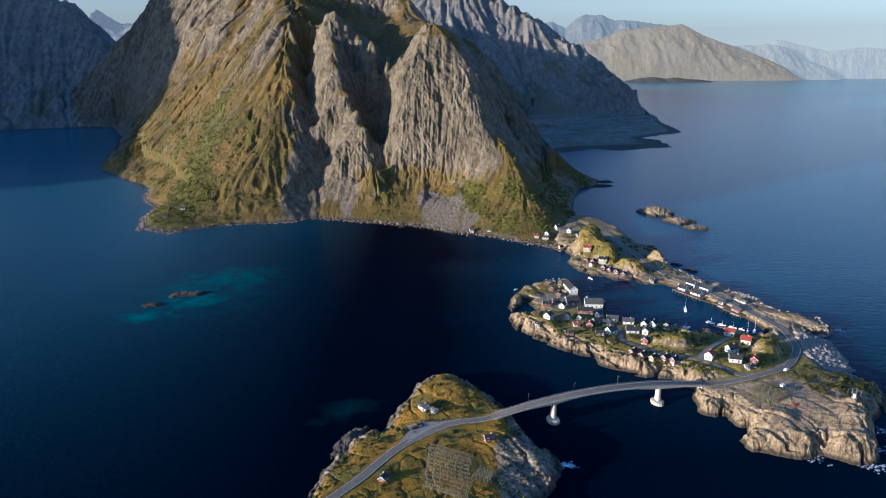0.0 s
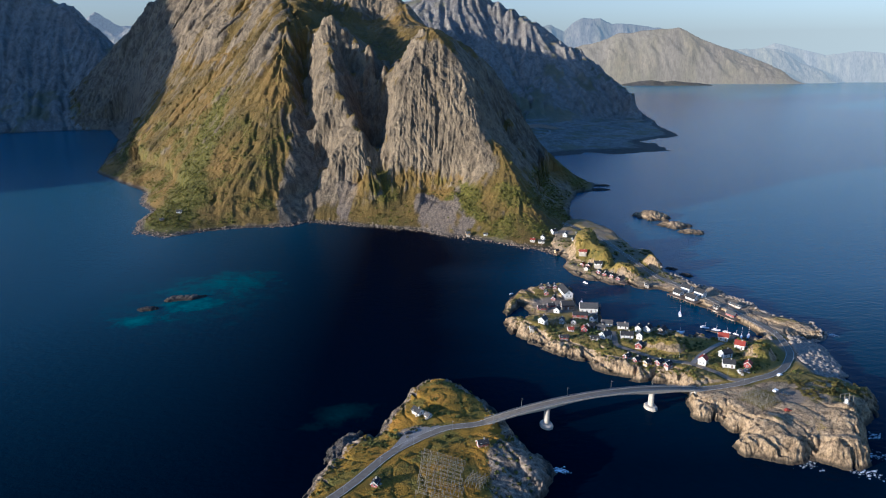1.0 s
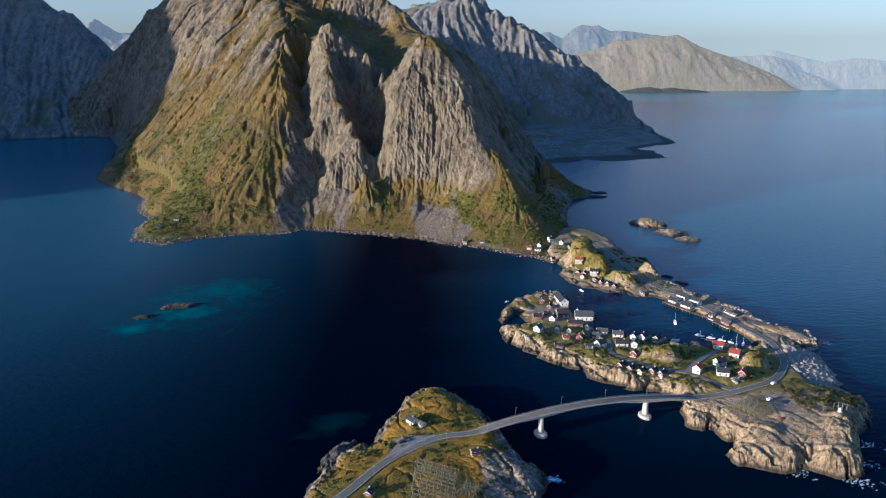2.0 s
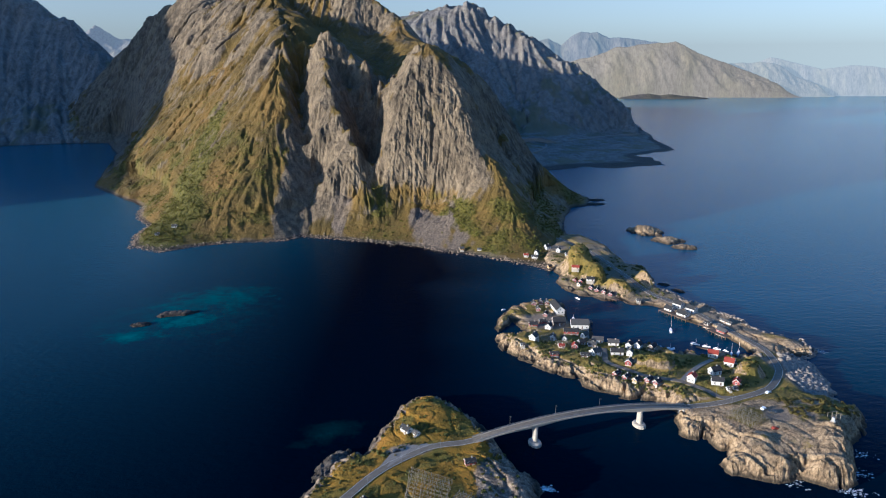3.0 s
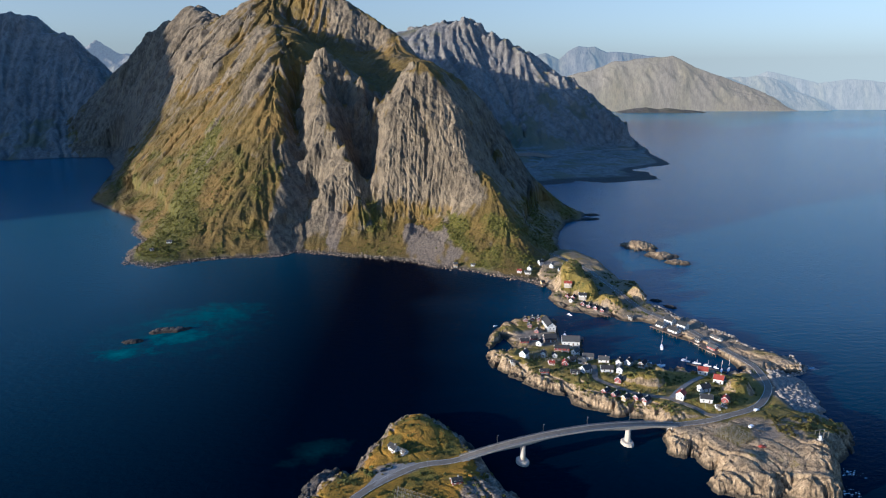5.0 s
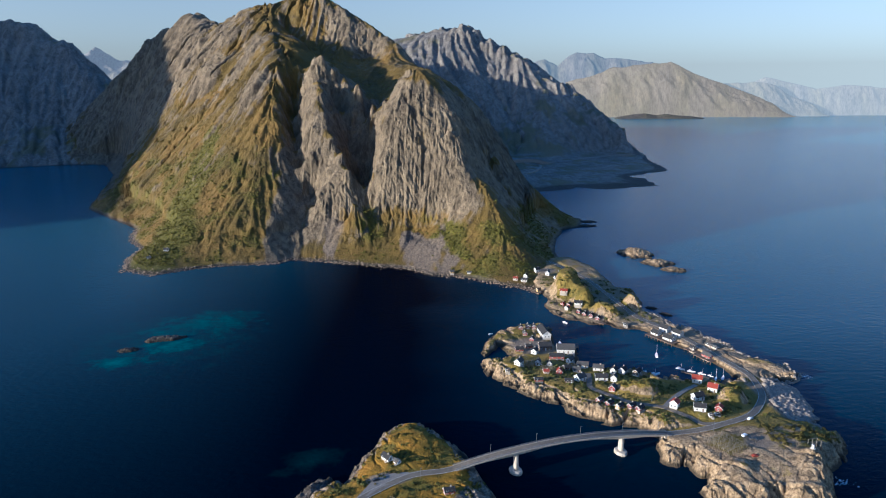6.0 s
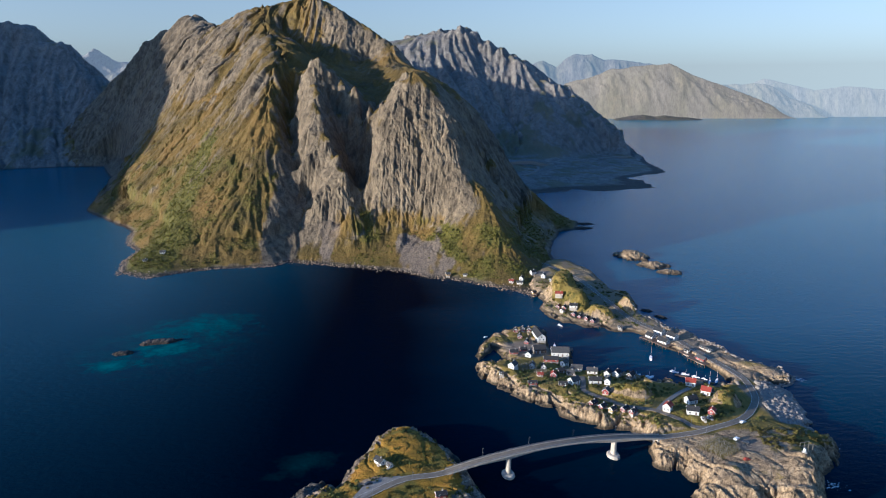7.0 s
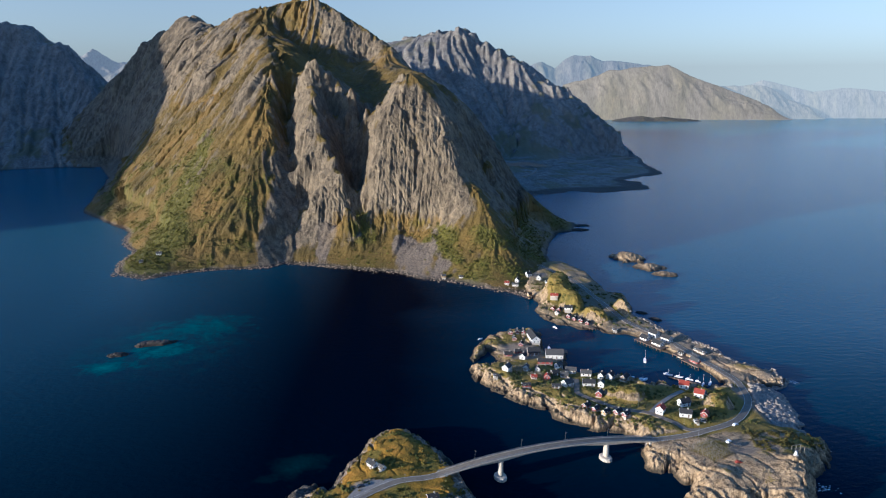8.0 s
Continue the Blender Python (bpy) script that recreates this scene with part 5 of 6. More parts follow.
house(95.5, 538, 5, 15, 11, 4.6, BROWN, SLATE, name="warehouse", where="on the quay", chimney=False, group="quay warehouses")
house(112, 532, -4, 21, 12, 5.4, WHITE, GREYROOF, name="warehouse", where="on the quay", chimney=False, group="quay warehouses")
house(102, 516, -4, 17, 6.5, 3.4, RED, SLATE, name="boathouse", where=HARB, chimney=False, group="boathouses")
house(112, 511, 50, 9, 6, 3.2, WHITE, GREYROOF, name="boathouse", where=HARB, chimney=False, group="boathouses")
# western village
house(68.4, 491, 58, 9.5, 7.4, 4.4, WHITE, GREYROOF)
house(58.8, 483, 10, 4.4, 3.6, 2.2, WHITE, GREYROOF, name="shed", chimney=False, group="sheds")
house(84.5, 499, 75, 7, 5.4, 4.8, WHITE, GREYROOF)
house(93.3, 499, 85, 6, 4.8, 3.6, WHITE, SLATE)
house(98.4, 482, 80, 7, 6, 3.2, RED, REDROOF, where="on a green lawn")
house(88, 480.5, 5, 6, 4.4, 2.8, CREAM, REDROOF)
house(80.6, 467, 3, 9, 4.6, 2.6, RED, SLATE, name="boathouse", where="above the cliff edge", chimney=False, group="boathouses")
house(112.6, 487.5, -8, 8.5, 6, 3.4, CREAM, GREYROOF)
house(119.5, 498, -10, 12, 7, 3.4, WHITE, GREYROOF, name="boathouse", where=HARB, chimney=False, group="boathouses")
house(111.5, 468, 35, 11, 8, 4.2, WHITE, GREYROOF)
house(102.5, 463, -5, 9, 5, 2.6, BROWN, SLATE, name="shed", chimney=False, group="sheds")
house(130, 490.5, -12, 11.5, 7, 3.6, WHITE, GREYROOF)
house(127.6, 470, -4, 13, 7.4, 4.0, WHITE, SLATE, where="beside the village street")
house(136.4, 467.5, 70, 7.5, 6, 4.8, WHITE, GREYROOF)
house(131, 449, 62, 8, 6.4, 3.8, RED, GREYROOF, where="beside the village street")
house(148, 486, 55, 9, 7, 4.8, WHITE, SLATE, where=HARB)
house(158, 482.5, 50, 10, 6, 3.6, BROWN, SLATE, name="boathouse", where=HARB, chimney=False, group="boathouses")
house(140.6, 484.5, 60, 8.5, 6, 4.8, WHITE, SLATE, where=HARB)
house(106, 492, 20, 8, 6, 3.2, BROWN, SLATE)
# cabins above the southern cliffs
for x, y in ((118.2, 432.5), (123.6, 427.4), (129.2, 422.4), (137.4, 422.6), (142.2, 419.2)):
    house(x, y, 42, 8, 4.8, 2.7, RED if x < 125 or x > 135 else OCHRE, SLATE, name="cabin", where="above the cliff edge", group="cliff cabins")
# hamlet by the main road
house(165.8, 420.5, 55, 9, 7.4, 5.0, WHITE, REDROOF, where="beside the village street")
house(198.3, 468, -18, 10, 7.4, 4.8, WHITE, REDROOF, where=HARB)
house(203.5, 451, -30, 9.5, 8, 5.2, WHITE, REDROOF, where="below a rocky knoll")
house(186.2, 433.5, 22, 11, 7.6, 4.6, WHITE, SLATE, where="on a green lawn")
house(180.6, 414.8, -15, 11, 7.4, 4.6, WHITE, SLATE, where="on a green lawn")
house(193.6, 415.2, 60, 7.5, 6.4, 3.6, RED, REDROOF, where="on a green lawn")
house(209, 456, 20, 4, 3.4, 2.2, WHITE, GREYROOF, name="shed", chimney=False, group="sheds")
house(184.4, 405.2, 5, 3.6, 3.0, 2.2, WHITE, GREYROOF, name="shed", where="beside the main road", chimney=False, group="sheds")
house(189.4, 407.4, 20, 4.4, 2.6, 2.0, GREY, GREYROOF, name="shed", where="beside the main road", chimney=False, group="sheds")
house(152.5, 461, 20, 7, 3.2, 2.3, WHITE, GREYROOF, name="shed", where="behind a rocky knoll", chimney=False, group="sheds")
# the spit
house(209.5, 578, -57, 13, 8, 5.6, WHITE, SLATE, name="warehouse", where="on the spit's quay", chimney=False, group="quay warehouses")
house(217, 565.5, -57, 13, 8, 5.6, WHITE, SLATE, name="warehouse", where="on the spit's quay", chimney=False, group="quay warehouses")
house(200.6, 574, -57, 11, 8, 3.2, WHITE, SLATE, z=2.6, name="fish_landing_shed", where="on quay piles", chimney=False, group="quay warehouses")
house(208, 561, -57, 14, 8, 3.2, WHITE, SLATE, z=2.6, name="fish_landing_shed", where="on quay piles", chimney=False, group="quay warehouses")
house(226.5, 521.5, -62, 12, 6, 3.0, RED, GREYROOF, z=2.8, name="boathouse", where="on quay piles", chimney=False, group="boathouses")
house(220.8, 538, -55, 7, 5, 2.6, BROWN, SLATE, z=2.85, name="boathouse", where="on quay piles", chimney=False, group="boathouses")
house(237, 540, -62, 17, 3.2, 2.2, CREAM, GREYROOF, name="shed", where="beside the coast road", chimney=False, group="sheds")
house(179, 597, 0, 5, 4, 2.4, WHITE, GREYROOF, name="boathouse", where="at the water's edge", chimney=False, group="boathouses")
for x, y in ((142.6, 632), (147.2, 626), (152.4, 620), (157.4, 614)):
    house(x, y, 62, 8, 5, 2.9, RED, GREYROOF if y > 628 else SLATE, name="cabin", where="on the harbour shore", group="red cabins")
house(130.4, 652, 62, 7, 5.2, 2.9, RED, REDROOF, name="cabin", where="on the harbour shore", group="red cabins")
house(136, 650, 62, 7, 5, 2.9, RED, SLATE, name="cabin", where="on the harbour shore", group="red cabins")
house(132.4, 640, 60, 6.5, 5, 2.7, CREAM, GREYROOF, name="cabin", where="on the harbour shore", group="red cabins")
house(144, 643, -8, 11, 6.4, 3.2, WHITE, SLATE, where="below the grassy knoll")
house(134, 670, -8, 11, 5.6, 2.8, CREAM, REDROOF, where="below the grassy knoll")
house(113.5, 706, 25, 6, 5, 3.6, OCHRE, SLATE, z=2.2, name="boathouse", where="on quay piles", chimney=False, group="boathouses")
# by the mountain's foot
house(120, 767, 25, 8.5, 7, 4.8, WHITE, SLATE, z=7.4, where="below the mountain")
house(129.5, 749, 70, 8, 6.6, 4.8, WHITE, GREYROOF, where="below the mountain")
house(147, 757, 8, 9, 6.2, 3.4, WHITE, SLATE, where="below the mountain")
house(138, 735, 20, 8, 6.4, 3.4, GREY, SLATE, where="below the mountain")
house(92.6, 746, -5, 7.5, 5, 2.8, WHITE, REDROOF, z=4.2, where="below the mountain")
house(101.8, 741.5, -5, 10, 5, 2.8, WHITE, GREYROOF, z=3.6, where="below the mountain")
house(104.6, 750, 70, 7, 6, 4.6, WHITE, SLATE, z=5.2, where="below the mountain")
house(20.7, 779, 8, 7, 6, 3.4, OCHRE, GREYROOF, z=2.6, name="boathouse", where="at the water's edge", chimney=False, group="boathouses")
house(41, 774, -5, 7, 4.4, 2.4, WHITE, GREYROOF, z=3.6, name="boathouse", where="at the water's edge", chimney=False, group="boathouses")
house(-343, 845, 10, 9, 6, 3.2, WHITE, GREYROOF, z=14.4, name="cottage", where="on the grassy headland", group="headland cottages")
house(-359, 828, 20, 7, 5, 2.6, GREY, GREYROOF, z=8.6, name="cottage", where="on the grassy headland", group="headland cottages")
# the island
house(-23, 356, -48, 9.5, 5.6, 2.8, WHITE, SLATE, name="cottage", where="on the grassy island", group="island cabins")
house(-17, 351.2, -48, 5, 4, 2.2, WHITE, GREYROOF, name="shed", where="beside the island cottage", chimney=False, group="island cabins")
house(12.6, 320.5, 18, 8, 5.2, 2.6, RED, SLATE, name="cabin", where="on the grassy island", group="island cabins")
house(-41, 289, 75, 6.4, 4.6, 2.6, RED, SLATE, name="cabin", where="on the grassy island", group="island cabins")


# ---- quays ----
def quay(x, y, turn, L, W, z, label):
    q = thing("quay", label, "quay", pose(x, y, 0, 0, 0, turn), "quays")
    part("deck", box(-L / 2, L / 2, -W / 2, W / 2, z - 0.35, z), TIMBER, q)
    pile = rod((0, 0, -3), (0, 0, z - 0.36), 0.2, 7)
    me = bpy.data.meshes.new("pile")
    pile.to_mesh(me); pile.free()
    n = max(2, int(L / 3.5))
    for i in range(n + 1):
        for v in (-W / 2 + 0.4, W / 2 - 0.4):
            link("pile", me, TIMBER, q, m=pose(-L / 2 + 0.4 + (L - 0.8) * i / n, v, 0))
    part("edge_beam", box(-L / 2, L / 2, -W / 2 - 0.12, -W / 2 - 0.003, z - 0.3, z + 0.15), TIMBER, q)
    return q


quay(199.6, 572, -57, 15, 11, 2.55, "dark timber quay on piles beside the white sheds")
quay(207, 559.5, -57, 16, 11, 2.55, "dark timber quay on piles beside the white sheds")
quay(225, 520.8, -62, 18, 9, 2.75, "dark timber quay on piles with a red boathouse")
quay(220.5, 537, -57, 13, 8, 2.75, "dark timber quay on piles with a brown boathouse")
quay(112.6, 705, 25, 9, 7, 2.15, "dark timber quay on piles with an ochre boathouse")
quay(154, 612.4, -50, 24, 5, 2.2, "timber quay on piles below the red cabins")
quay(118, 548, -5, 16, 6, 2.2, "timber quay on piles beside the warehouses")
quay(209.5, 489.2, -35, 30, 2.2, 0.7, "narrow timber mooring jetty in the harbour")


# ---- boats ----
def boat(x, y, turn, L, mast=0.0, hull=HULL, name="fishing_boat", label="white fishing boat moored at the jetty"):
    b = thing(name, label, name.replace("_", " "), pose(x, y, 0.0, 0, 0, turn), "boats in the harbour")
    W = L * 0.28
    secs = []
    for u, w, s in ((-0.5, 0.80, 0.0), (-0.3, 0.95, -0.02), (0.0, 1.0, 0.0), (0.25, 0.85, 0.04), (0.42, 0.45, 0.10), (0.5, 0.06, 0.14)):
        hw, top = W / 2 * w, L * (0.085 + s * 0.5)
        secs.append([(u * L, -hw, top), (u * L, -hw * 0.92, 0.0), (u * L, -hw * 0.3, -0.5), (u * L, hw * 0.3, -0.5), (u * L, hw * 0.92, 0.0), (u * L, hw, top)])
    hl = part("hull", loft(secs), hull, b, smooth=False)
    part("rub_rail", loft([[(u * L, sg * W / 2 * w * 1.03, L * 0.08 + u * 0.2), (u * L, sg * W / 2 * w * 1.0, L * 0.08 + u * 0.2), (u * L, sg * W / 2 * w * 1.0, L * 0.068 + u * 0.2), (u * L, sg * W / 2 * w * 1.03, L * 0.068 + u * 0.2)] for sg in (1,) for u, w in ((-0.5, 0.8), (-0.3, 0.95), (0, 1.0), (0.25, 0.85), (0.42, 0.45))]), DARKPAINT, hl)
    cab = part("wheelhouse", box(-0.32 * L, 0.02 * L, -0.30 * W, 0.30 * W, L * 0.06, L * (0.10 + (0.13 if mast < L else 0.05)), taper=0.86), hull, b)
    part("window_band", box(-0.30 * L, 0.012 * L, -0.285 * W, 0.285 * W, L * 0.12, L * 0.15), GLASS, cab) if mast < L else None
    if mast:
        mp = part("mast", rod((0.06 * L, 0, L * 0.06), (0.06 * L, 0, mast), 0.09, 6, 0.05), HULL, b)
        part("boom", rod((0.05 * L, 0, L * 0.2), (-0.38 * L, 0, L * 0.24), 0.08, 6), HULL, mp)
    return b


boat(188, 531, 75, 9, 11, name="sailing_boat", label="white sailing boat at anchor in the harbour")
boat(198.4, 503, -35, 7, 5)
boat(205.4, 498.2, -20, 6.4, 4.5)
boat(212, 493.4, -35, 6, 5)
boat(217.5, 489.6, -50, 4.6, 3.5)
boat(174.5, 492, 20, 10, 5.5, label="white fishing boat moored below the village")
boat(219, 483.6, 60, 7, 9.5, name="sailing_boat", label="small white sailing boat in the inner harbour")
boat(225.5, 486, 60, 7, 9, name="sailing_boat", label="small white sailing boat in the inner harbour")
boat(126, 612, -60, 6, 0, label="small white boat near the spit")
boat(111.6, 556, 85, 10, 5, label="white fishing boat beside the warehouse quay")
boat(53, 582, 30, 4.5, 0, label="small white boat off the village's tip")
boat(166, 497, 10, 8, 4, label="white fishing boat moored below the village")


# ---- vehicles ----
def car(x, y, turn, paint, word, L=4.4, W=1.8, H=1.5, van=False):
    c = thing("van" if van else "car", "%s parked %s on gravel" % (word, "van" if van else "car"), "van" if van else "car", pose(x, y, ground_at(x, y) + 0.02, 0, 0, turn), "parked vehicles")
    b = W / 2
    if van:
        prof = [(-0.5, 0.35), (-0.5, 0.98), (0.22, 1.0), (0.36, 0.62), (0.5, 0.52), (0.5, 0.35)]
    else:
        prof = [(-0.5, 0.3), (-0.5, 0.62), (-0.40, 0.66), (-0.28, 0.98), (0.10, 1.0), (0.24, 0.68), (0.48, 0.58), (0.5, 0.3)]
    part("body", loft([[(u * L, v, q * H) for u, q in prof] for v in (-b, b)]), paint, c)
    part("windscreen", box(-0.015, 0.015, -b * 0.85, b * 0.85, -0.28 * H / 1.5, 0.26 * H / 1.5), GLASS, c, m=pose((0.29 if van else 0.175) * L, 0, 0.85 * H, 0, -38))
    for sgn in (-1, 1):
        part("side_window", box(-0.26 * L, 0.10 * L, -0.012, 0.012, 0.70 * H, 0.92 * H), GLASS, c, m=pose(0, sgn * (b + 0.005), 0))
    for u in (-0.31, 0.31):
        for sgn in (-1, 1):
            w = part("wheel", rod((0, -0.1, 0), (0, 0.1, 0), 0.33, 12), RUBBER, c, m=pose(u * L, sgn * (b - 0.06), 0.33))
            part("rim", rod((0, -0.115, 0), (0, 0.115, 0), 0.19, 8), STEEL, w)
    return c


car(-27.4, 334.6, 25, DARKPAINT, "dark grey")
car(194, 377, 40, HULL, "white", 4.4, 1.8, 1.8, True)
car(198, 373.6, 150, DARKPAINT, "dark grey")
car(190, 353.5, 10, REDROOF, "red", 4.0)
car(210, 404.5, 30, HULL, "white")


# ---- fish drying racks ----
def rack(x, y, turn, L, rows, gap, label, skew=0.0):
    """Rows of crossed poles that carry long horizontal poles."""
    r = thing("fish_drying_rack", label, "drying rack", pose(x, y, 0, 0, 0, turn), "fish drying racks")
    leg = bpy.data.meshes.new("leg")
    bm = rod((0, -1.1, -1.0), (0, 0.25, 3.4), 0.085, 5); bm.to_mesh(leg); bm.free()
    leg2 = bpy.data.meshes.new("leg")
    bm = rod((0, 1.1, -1.0), (0, -0.25, 3.4), 0.085, 5); bm.to_mesh(leg2); bm.free()
    for i in range(rows):
        v = (i - (rows - 1) / 2) * gap
        l = L * (0.86 + 0.14 * random.random())
        sh = random.uniform(-0.6, 0.6) + skew * v
        c, s = math.cos(radians(turn)), math.sin(radians(turn))
        z = ground_at(x - s * v, y + c * v)
        for w, h in ((0.0, 3.15), (0.62, 1.9)):
            part("pole", rod((-l / 2 + sh, v + w, z + h), (l / 2 + sh, v + w + random.uniform(-0.2, 0.2), z + h + random.uniform(-0.2, 0.2)), 0.08, 5), POLE, r)
        n = max(3, int(l / 3.6))
        for j in range(n + 1):
            u = -l / 2 + sh + 0.3 + (l - 0.6) * j / n
            link("leg", leg, POLE, r, m=pose(u, v, z, random.uniform(-3, 3)))
            link("leg", leg2, POLE, r, m=pose(u + 0.2, v, z, random.uniform(-3, 3)))
    for j in range(6):
        u, e = -L / 2 + 2 + (L - 4) * j / 5, (rows - 1) / 2 * gap
        part("cross_pole", rod((u - skew * e, -e, ground_at(x, y) + 2.9), (u + skew * e, e, ground_at(x, y) + 3.0), 0.09, 5), POLE, r)
    return r


rack(-9.5, 292, -27, 25, 12, 2.9, "large weathered timber fish drying rack on the island", -0.42)
rack(8, 289, 60, 10, 5, 2.0, "small pale timber fish drying rack on the island")
rack(80, 497, 25, 13, 5, 2.4, "weathered timber fish drying rack on the bare headland")
rack(90, 486, 20, 11, 4, 2.4, "weathered timber fish drying rack on the bare headland")
rack(179, 368, -62, 19, 8, 2.2, "weathered timber fish drying rack beside the gravel yard")


# ---- beacon and timber frame on the outer rock ----
def beacon(x, y):
    z = ground_at(x, y)
    b = thing("beacon", "small white beacon hut on the rock", "beacon", pose(x, y, z - 0.2), "")
    part("base", rod((0, 0, -1), (0, 0, 0.8), 1.5, 10), CONCRETE, b)
    part("tower", rod((0, 0, 0.8), (0, 0, 3.0), 0.85, 10, 0.7), TRIM, b)
    part("cap", rod((0, 0, 3.0), (0, 0, 3.5), 0.9, 10, 0.15), STEEL, b, "grey metal cap")


def timber_frame(x, y):
    z = ground_at(x, y)
    f = thing("timber_frame", "open weathered timber frame standing on the rock", "timber frame", pose(x, y, z, 0, 0, 15), "")
    for u in (-3.2, 0, 3.2):
        for v in (-1.6, 1.6):
            part("post", box(u - 0.14, u + 0.14, v - 0.14, v + 0.14, -1.2, 3.8), POLE, f)
    for v in (-1.6, 1.6):
        part("beam", box(-3.5, 3.5, v - 0.12, v + 0.12, 3.805, 4.1), POLE, f)
    part("brace", rod((-3.2, -1.78, 0.4), (0, -1.78, 3.6), 0.09, 5), POLE, f)


beacon(222, 352)
timber_frame(231, 366)


# ---- loose rock, scrub and foam: too many to count ----

def heap(name, spots, mat, label, category, flat=0.7, jitter=0.28):
    """Many rough boulders in one mesh: spots are x, y, z, size."""
    bm = bmesh.new()
    bmesh.ops.create_icosphere(bm, subdivisions=1, radius=1)
    base = np.array([v.co[:] for v in bm.verts])
    faces = np.array([[v.index for v in f.verts] for f in bm.faces])
    bm.free()
    rng = np.random.default_rng(5)
    V, Fc = [], []
    for i, (x, y, z, s) in enumerate(spots):
        p = base * (1 + rng.uniform(-jitter, jitter, (len(base), 1)))
        p = p * np.array([rng.uniform(0.75, 1.3), rng.uniform(0.75, 1.3), flat * rng.uniform(0.7, 1.2)]) * s
        an = rng.uniform(0, 6.28)
        c, d = math.cos(an), math.sin(an)
        V.append(np.stack([p[:, 0] * c - p[:, 1] * d + x, p[:, 0] * d + p[:, 1] * c + y, p[:, 2] + z], -1))
        Fc.append(faces + i * len(base))
    return soup(name, np.concatenate(V), np.concatenate(Fc), mat, label, category)


def soup(name, V, T, mat, label, category):
    k = T.shape[1]
    me = bpy.data.meshes.new(name)
    me.vertices.add(len(V)); me.vertices.foreach_set("co", V.ravel())
    me.loops.add(T.size); me.loops.foreach_set("vertex_index", T.ravel().astype(np.int32))
    me.polygons.add(len(T)); me.polygons.foreach_set("loop_start", np.arange(0, T.size, k, dtype=np.int32))
    me.update(calc_edges=True)
    me.materials.append(mat)
    return tagged(new(name, me), label, category, kind="stuff")


def scrub(name, spots, mat, label, leaves=16):
    """Bushes of many small leaf clumps; spots are x, y, z, size."""
    rng = np.random.default_rng(8)
    S = np.repeat(np.array(spots, float), leaves, 0)
    n = len(S)
    d = rng.normal(size=(n, 3))
    d[:, 2] = np.abs(d[:, 2]) * 0.9
    d /= np.linalg.norm(d, axis=1)[:, None]
    rad = S[:, 3:4] * rng.uniform(0.55, 1.08, (n, 1))
    c = S[:, :3] + d * rad * np.array([1, 1, 0.95])
    nrm = d + 0.5 * rng.normal(size=(n, 3))
    nrm /= np.linalg.norm(nrm, axis=1)[:, None]
    a = np.cross(nrm, rng.normal(size=(n, 3)))
    a /= np.linalg.norm(a, axis=1)[:, None]
    b = np.cross(nrm, a)
    h = S[:, 3:4] * rng.uniform(0.28, 0.55, (n, 1))
    V = np.stack([c + a * h, c + b * h * 0.8 + nrm * h * 0.25, c - a * h, c - b * h * 0.8 + nrm * h * 0.25], 1).reshape(-1, 3)
    return soup(name, V, np.arange(len(V)).reshape(-1, 4), mat, label, "scrub")


rng = np.random.default_rng(3)
spots = []
px_, py_ = rng.uniform(235, 280, 7500), rng.uniform(402, 474, 7500)
hz = pen_height(px_[None], py_[None])[0][0]
ok = (hz > -0.4) & (along(px_, py_, ROAD_VILLAGE)[0] > 4.5) & (hz < 4.6)
for x, y, z, good in zip(px_, py_, hz, ok):
    if good:
        s = 0.8 + 1.3 * rng.random() ** 2
        spots.append((x, y, max(z, 0.0) + 0.5 * s, s))
edge = []     # rubble along the spit's outer side
for (x0, y0), (x1, y1) in zip(OUTER[2:11], OUTER[3:12]):
    for _ in range(int(math.hypot(x1 - x0, y1 - y0) * 4.5)):
        t, w = rng.random(), rng.uniform(-1, 9)
        edge.append((x0 + (x1 - x0) * t - w * 0.85, y0 + (y1 - y0) * t - w * 0.45, 0.5 + 1.1 * rng.random() ** 3))
edge = np.array(edge)
hz = pen_height(edge[None, :, 0], edge[None, :, 1])[0][0]
spots += [(x, y, max(z, 0.0) + 0.2 * s, s) for (x, y, s), z in zip(edge, hz)]
heap("breakwater_boulders", spots, BOULDER, "pale boulders of a rubble breakwater", "boulders")

# boulders along the mountain's shore
spots = []
line = COAST_SOUTH[8:]
for (x0, y0), (x1, y1) in zip(line, line[1:]):
    for _ in range(int(math.hypot(x1 - x0, y1 - y0) * 3.2)):
        t, w = rng.random(), rng.normal() * 3.5
        s = 0.35 + 1.2 * rng.random() ** 4
        spots.append((x0 + (x1 - x0) * t + w * 0.5, y0 + (y1 - y0) * t + w + 2, 0.25 + max(0, w) * 0.45, s))
heap("shore_boulders", spots, SHORE_STONE, "boulders along the shore below the mountain", "boulders")

# birch scrub on the mountain's lower slopes
X, Y, Z, veg, lush, talus, scree, slp = field
wgt = np.where((Z > 4) & (Z < 230) & (slp < 1.5), lush * step(veg, 0.3, 0.7) + 0.14 * step(veg, 0.5, 0.9), 0) * (1 - np.clip(scree, 0, 1)) * (Y < 1500)
R = np.hypot(X, Y)
wgt = wgt * np.abs(np.gradient(R, axis=0)) * R
pick = rng.choice(wgt.size, 8000, p=(wgt / wgt.sum()).ravel())
xs, ys, zs = X.ravel()[pick], Y.ravel()[pick], Z.ravel()[pick]
sz = 0.7 + 1.2 * rng.random(8000) ** 1.6
half = rng.random(8000) < 0.6
scrub("birch_scrub", np.stack([xs, ys, zs + 0.2, sz], -1)[half], LEAF, "green birch scrub on the lower slopes")
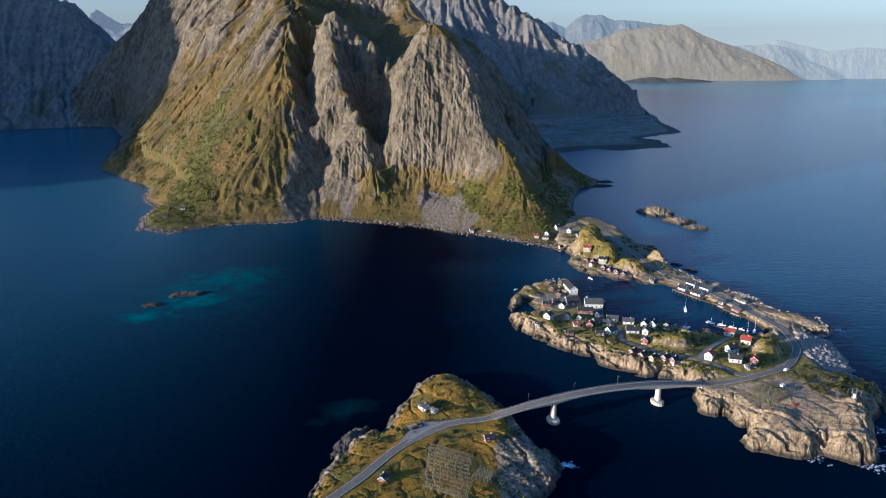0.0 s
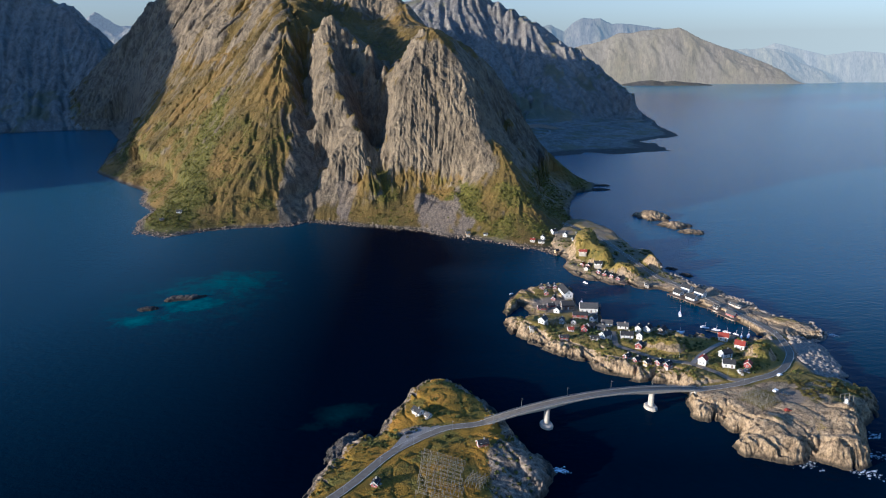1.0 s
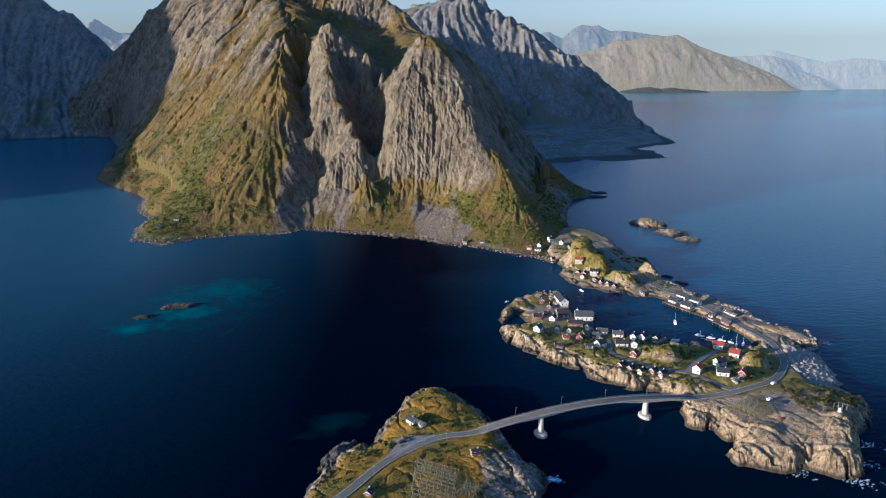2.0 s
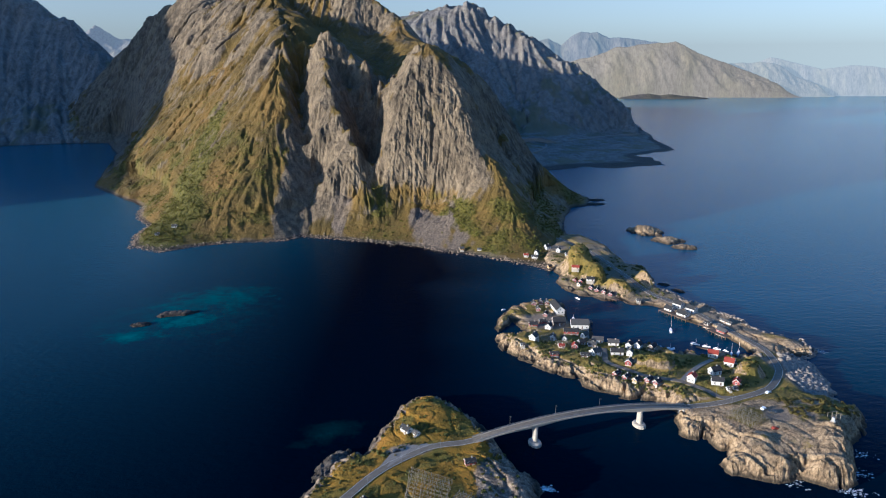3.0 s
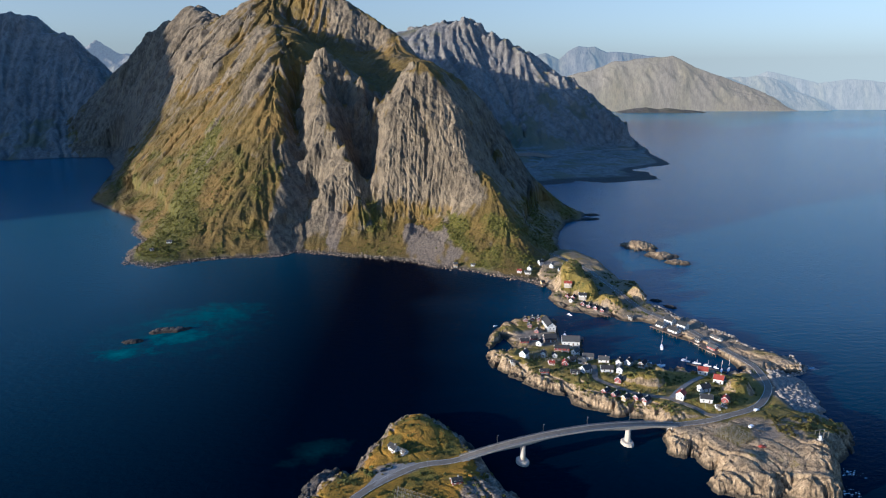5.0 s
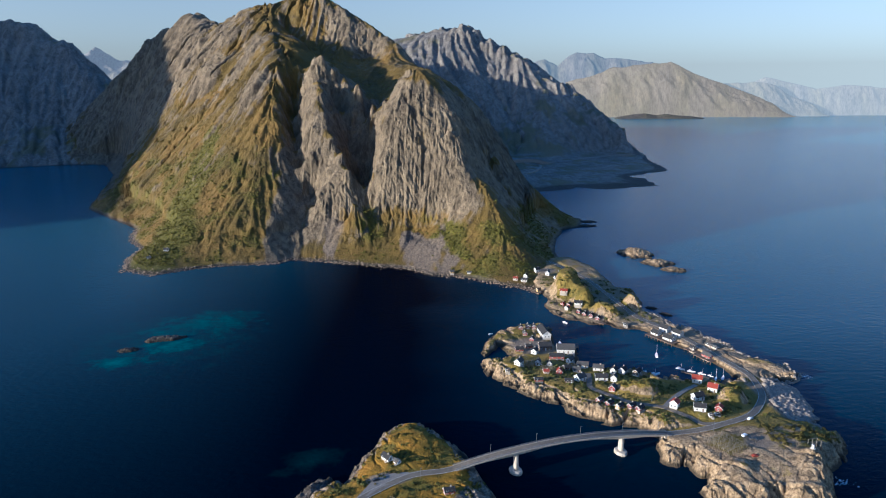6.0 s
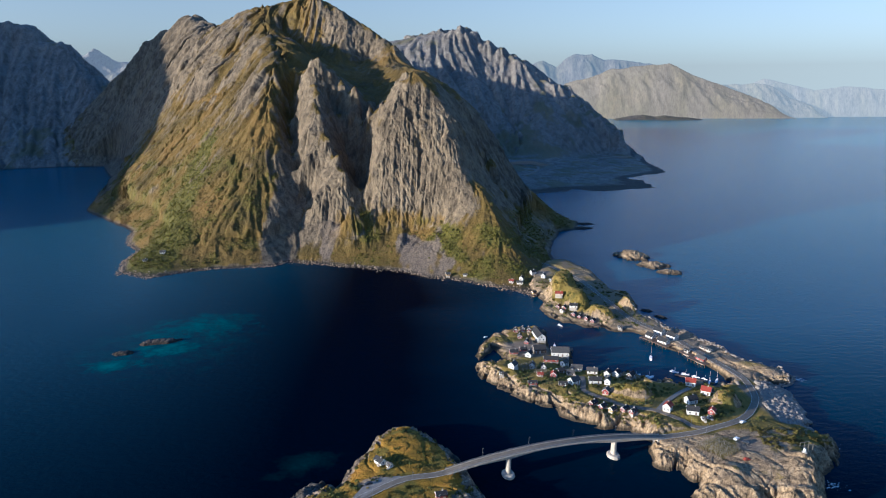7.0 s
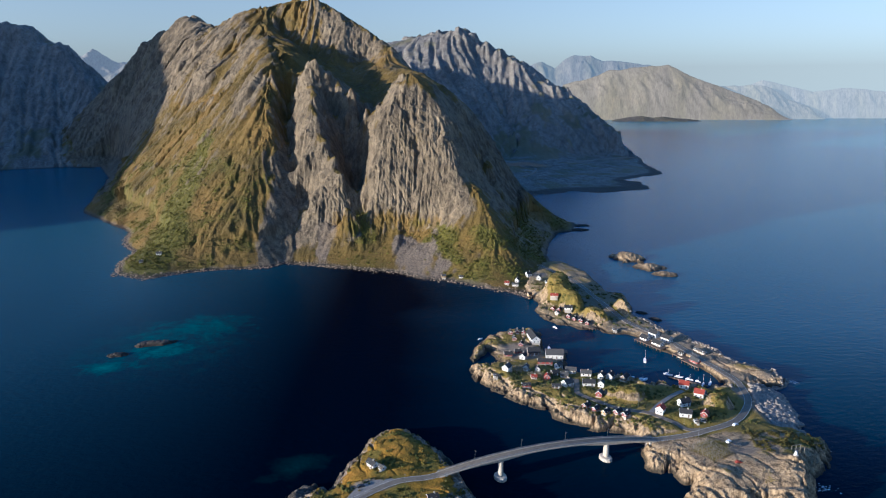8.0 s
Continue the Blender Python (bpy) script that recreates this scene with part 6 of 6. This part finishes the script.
scrub("autumn_scrub", np.stack([xs, ys, zs + 0.1, sz * 0.8], -1)[~half], HEATH, "yellowing scrub on the lower slopes")


def bushes(name, n, x0, x1, y0, y1, f, want, size, mat, label):
    bx, by = rng.uniform(x0, x1, n * 6), rng.uniform(y0, y1, n * 6)
    bz = f(bx[None], by[None])
    bz, sd = bz[0][0], bz[1][0]
    road = np.full(bx.shape, 99.0)
    for line, half_w in ROADS:
        road = np.minimum(road, along(bx, by, line)[0] - half_w)
    keep = (sd > 5) & (road > 2.0) & want(bx, by) & (fbm(bx / 9, by / 9, 3, 601) > -0.06)
    S = np.stack([bx, by, bz, size * (0.5 + rng.random(len(bx)) ** 1.5)], -1)[keep][:n]
    scrub(name, S, mat, label, 26)


bushes("island_scrub", 420, -80, 40, 225, 400, isl_height, lambda x, y: np.hypot(x + 10, y - 295) > 19, 0.9, GARDEN, "dark green scrub on the island")
bushes("island_heath", 500, -80, 30, 225, 400, isl_height, lambda x, y: np.hypot(x + 10, y - 295) > 19, 0.6, HEATH, "yellow heath tufts on the island")
bushes("village_scrub", 620, 70, 225, 400, 500, pen_height, lambda x, y: y > 385, 1.0, GARDEN, "green garden scrub between the houses")
bushes("knoll_scrub", 420, 115, 215, 600, 740, pen_height, lambda x, y: y > 600, 1.1, GARDEN, "green scrub on the grassy knolls")
bushes("outer_heath", 320, 208, 256, 350, 396, pen_height, lambda x, y: (y > 0.35 * (x - 225) + 368) & (y < 394), 0.8, HEATH, "low heath on the outer rock")

# breaking swell at the outer rocks
FOAM = simple("foam", (0.75, 0.78, 0.80), 0.8, 0, 0.1, 2)
V, T = [], []
for cx, cy, n, sp in ((53, 312, 90, 2.2), (212, 309.5, 90, 4.0), (224, 325, 60, 4.0), (236, 345, 50, 4.5), (289, 489, 60, 2.5), (186, 317, 40, 4), (256, 392, 40, 5)):
    for _ in range(n):
        x, y = cx + rng.normal() * sp, cy + rng.normal() * sp * 0.6
        k, s = len(V), 0.12 + 0.5 * rng.random() ** 2
        an = rng.uniform(0, 6.28)
        for q in range(5):
            t = an + q * 1.2566
            V.append((x + s * 1.6 * math.cos(t) * rng.uniform(0.5, 1.2), y + s * math.sin(t) * rng.uniform(0.5, 1.2), 0.06 + 0.1 * rng.random()))
        T.append([k + q for q in range(5)])
soup("sea_foam", np.array(V), np.array(T), FOAM, "white foam of swell breaking on rocks", "foam")
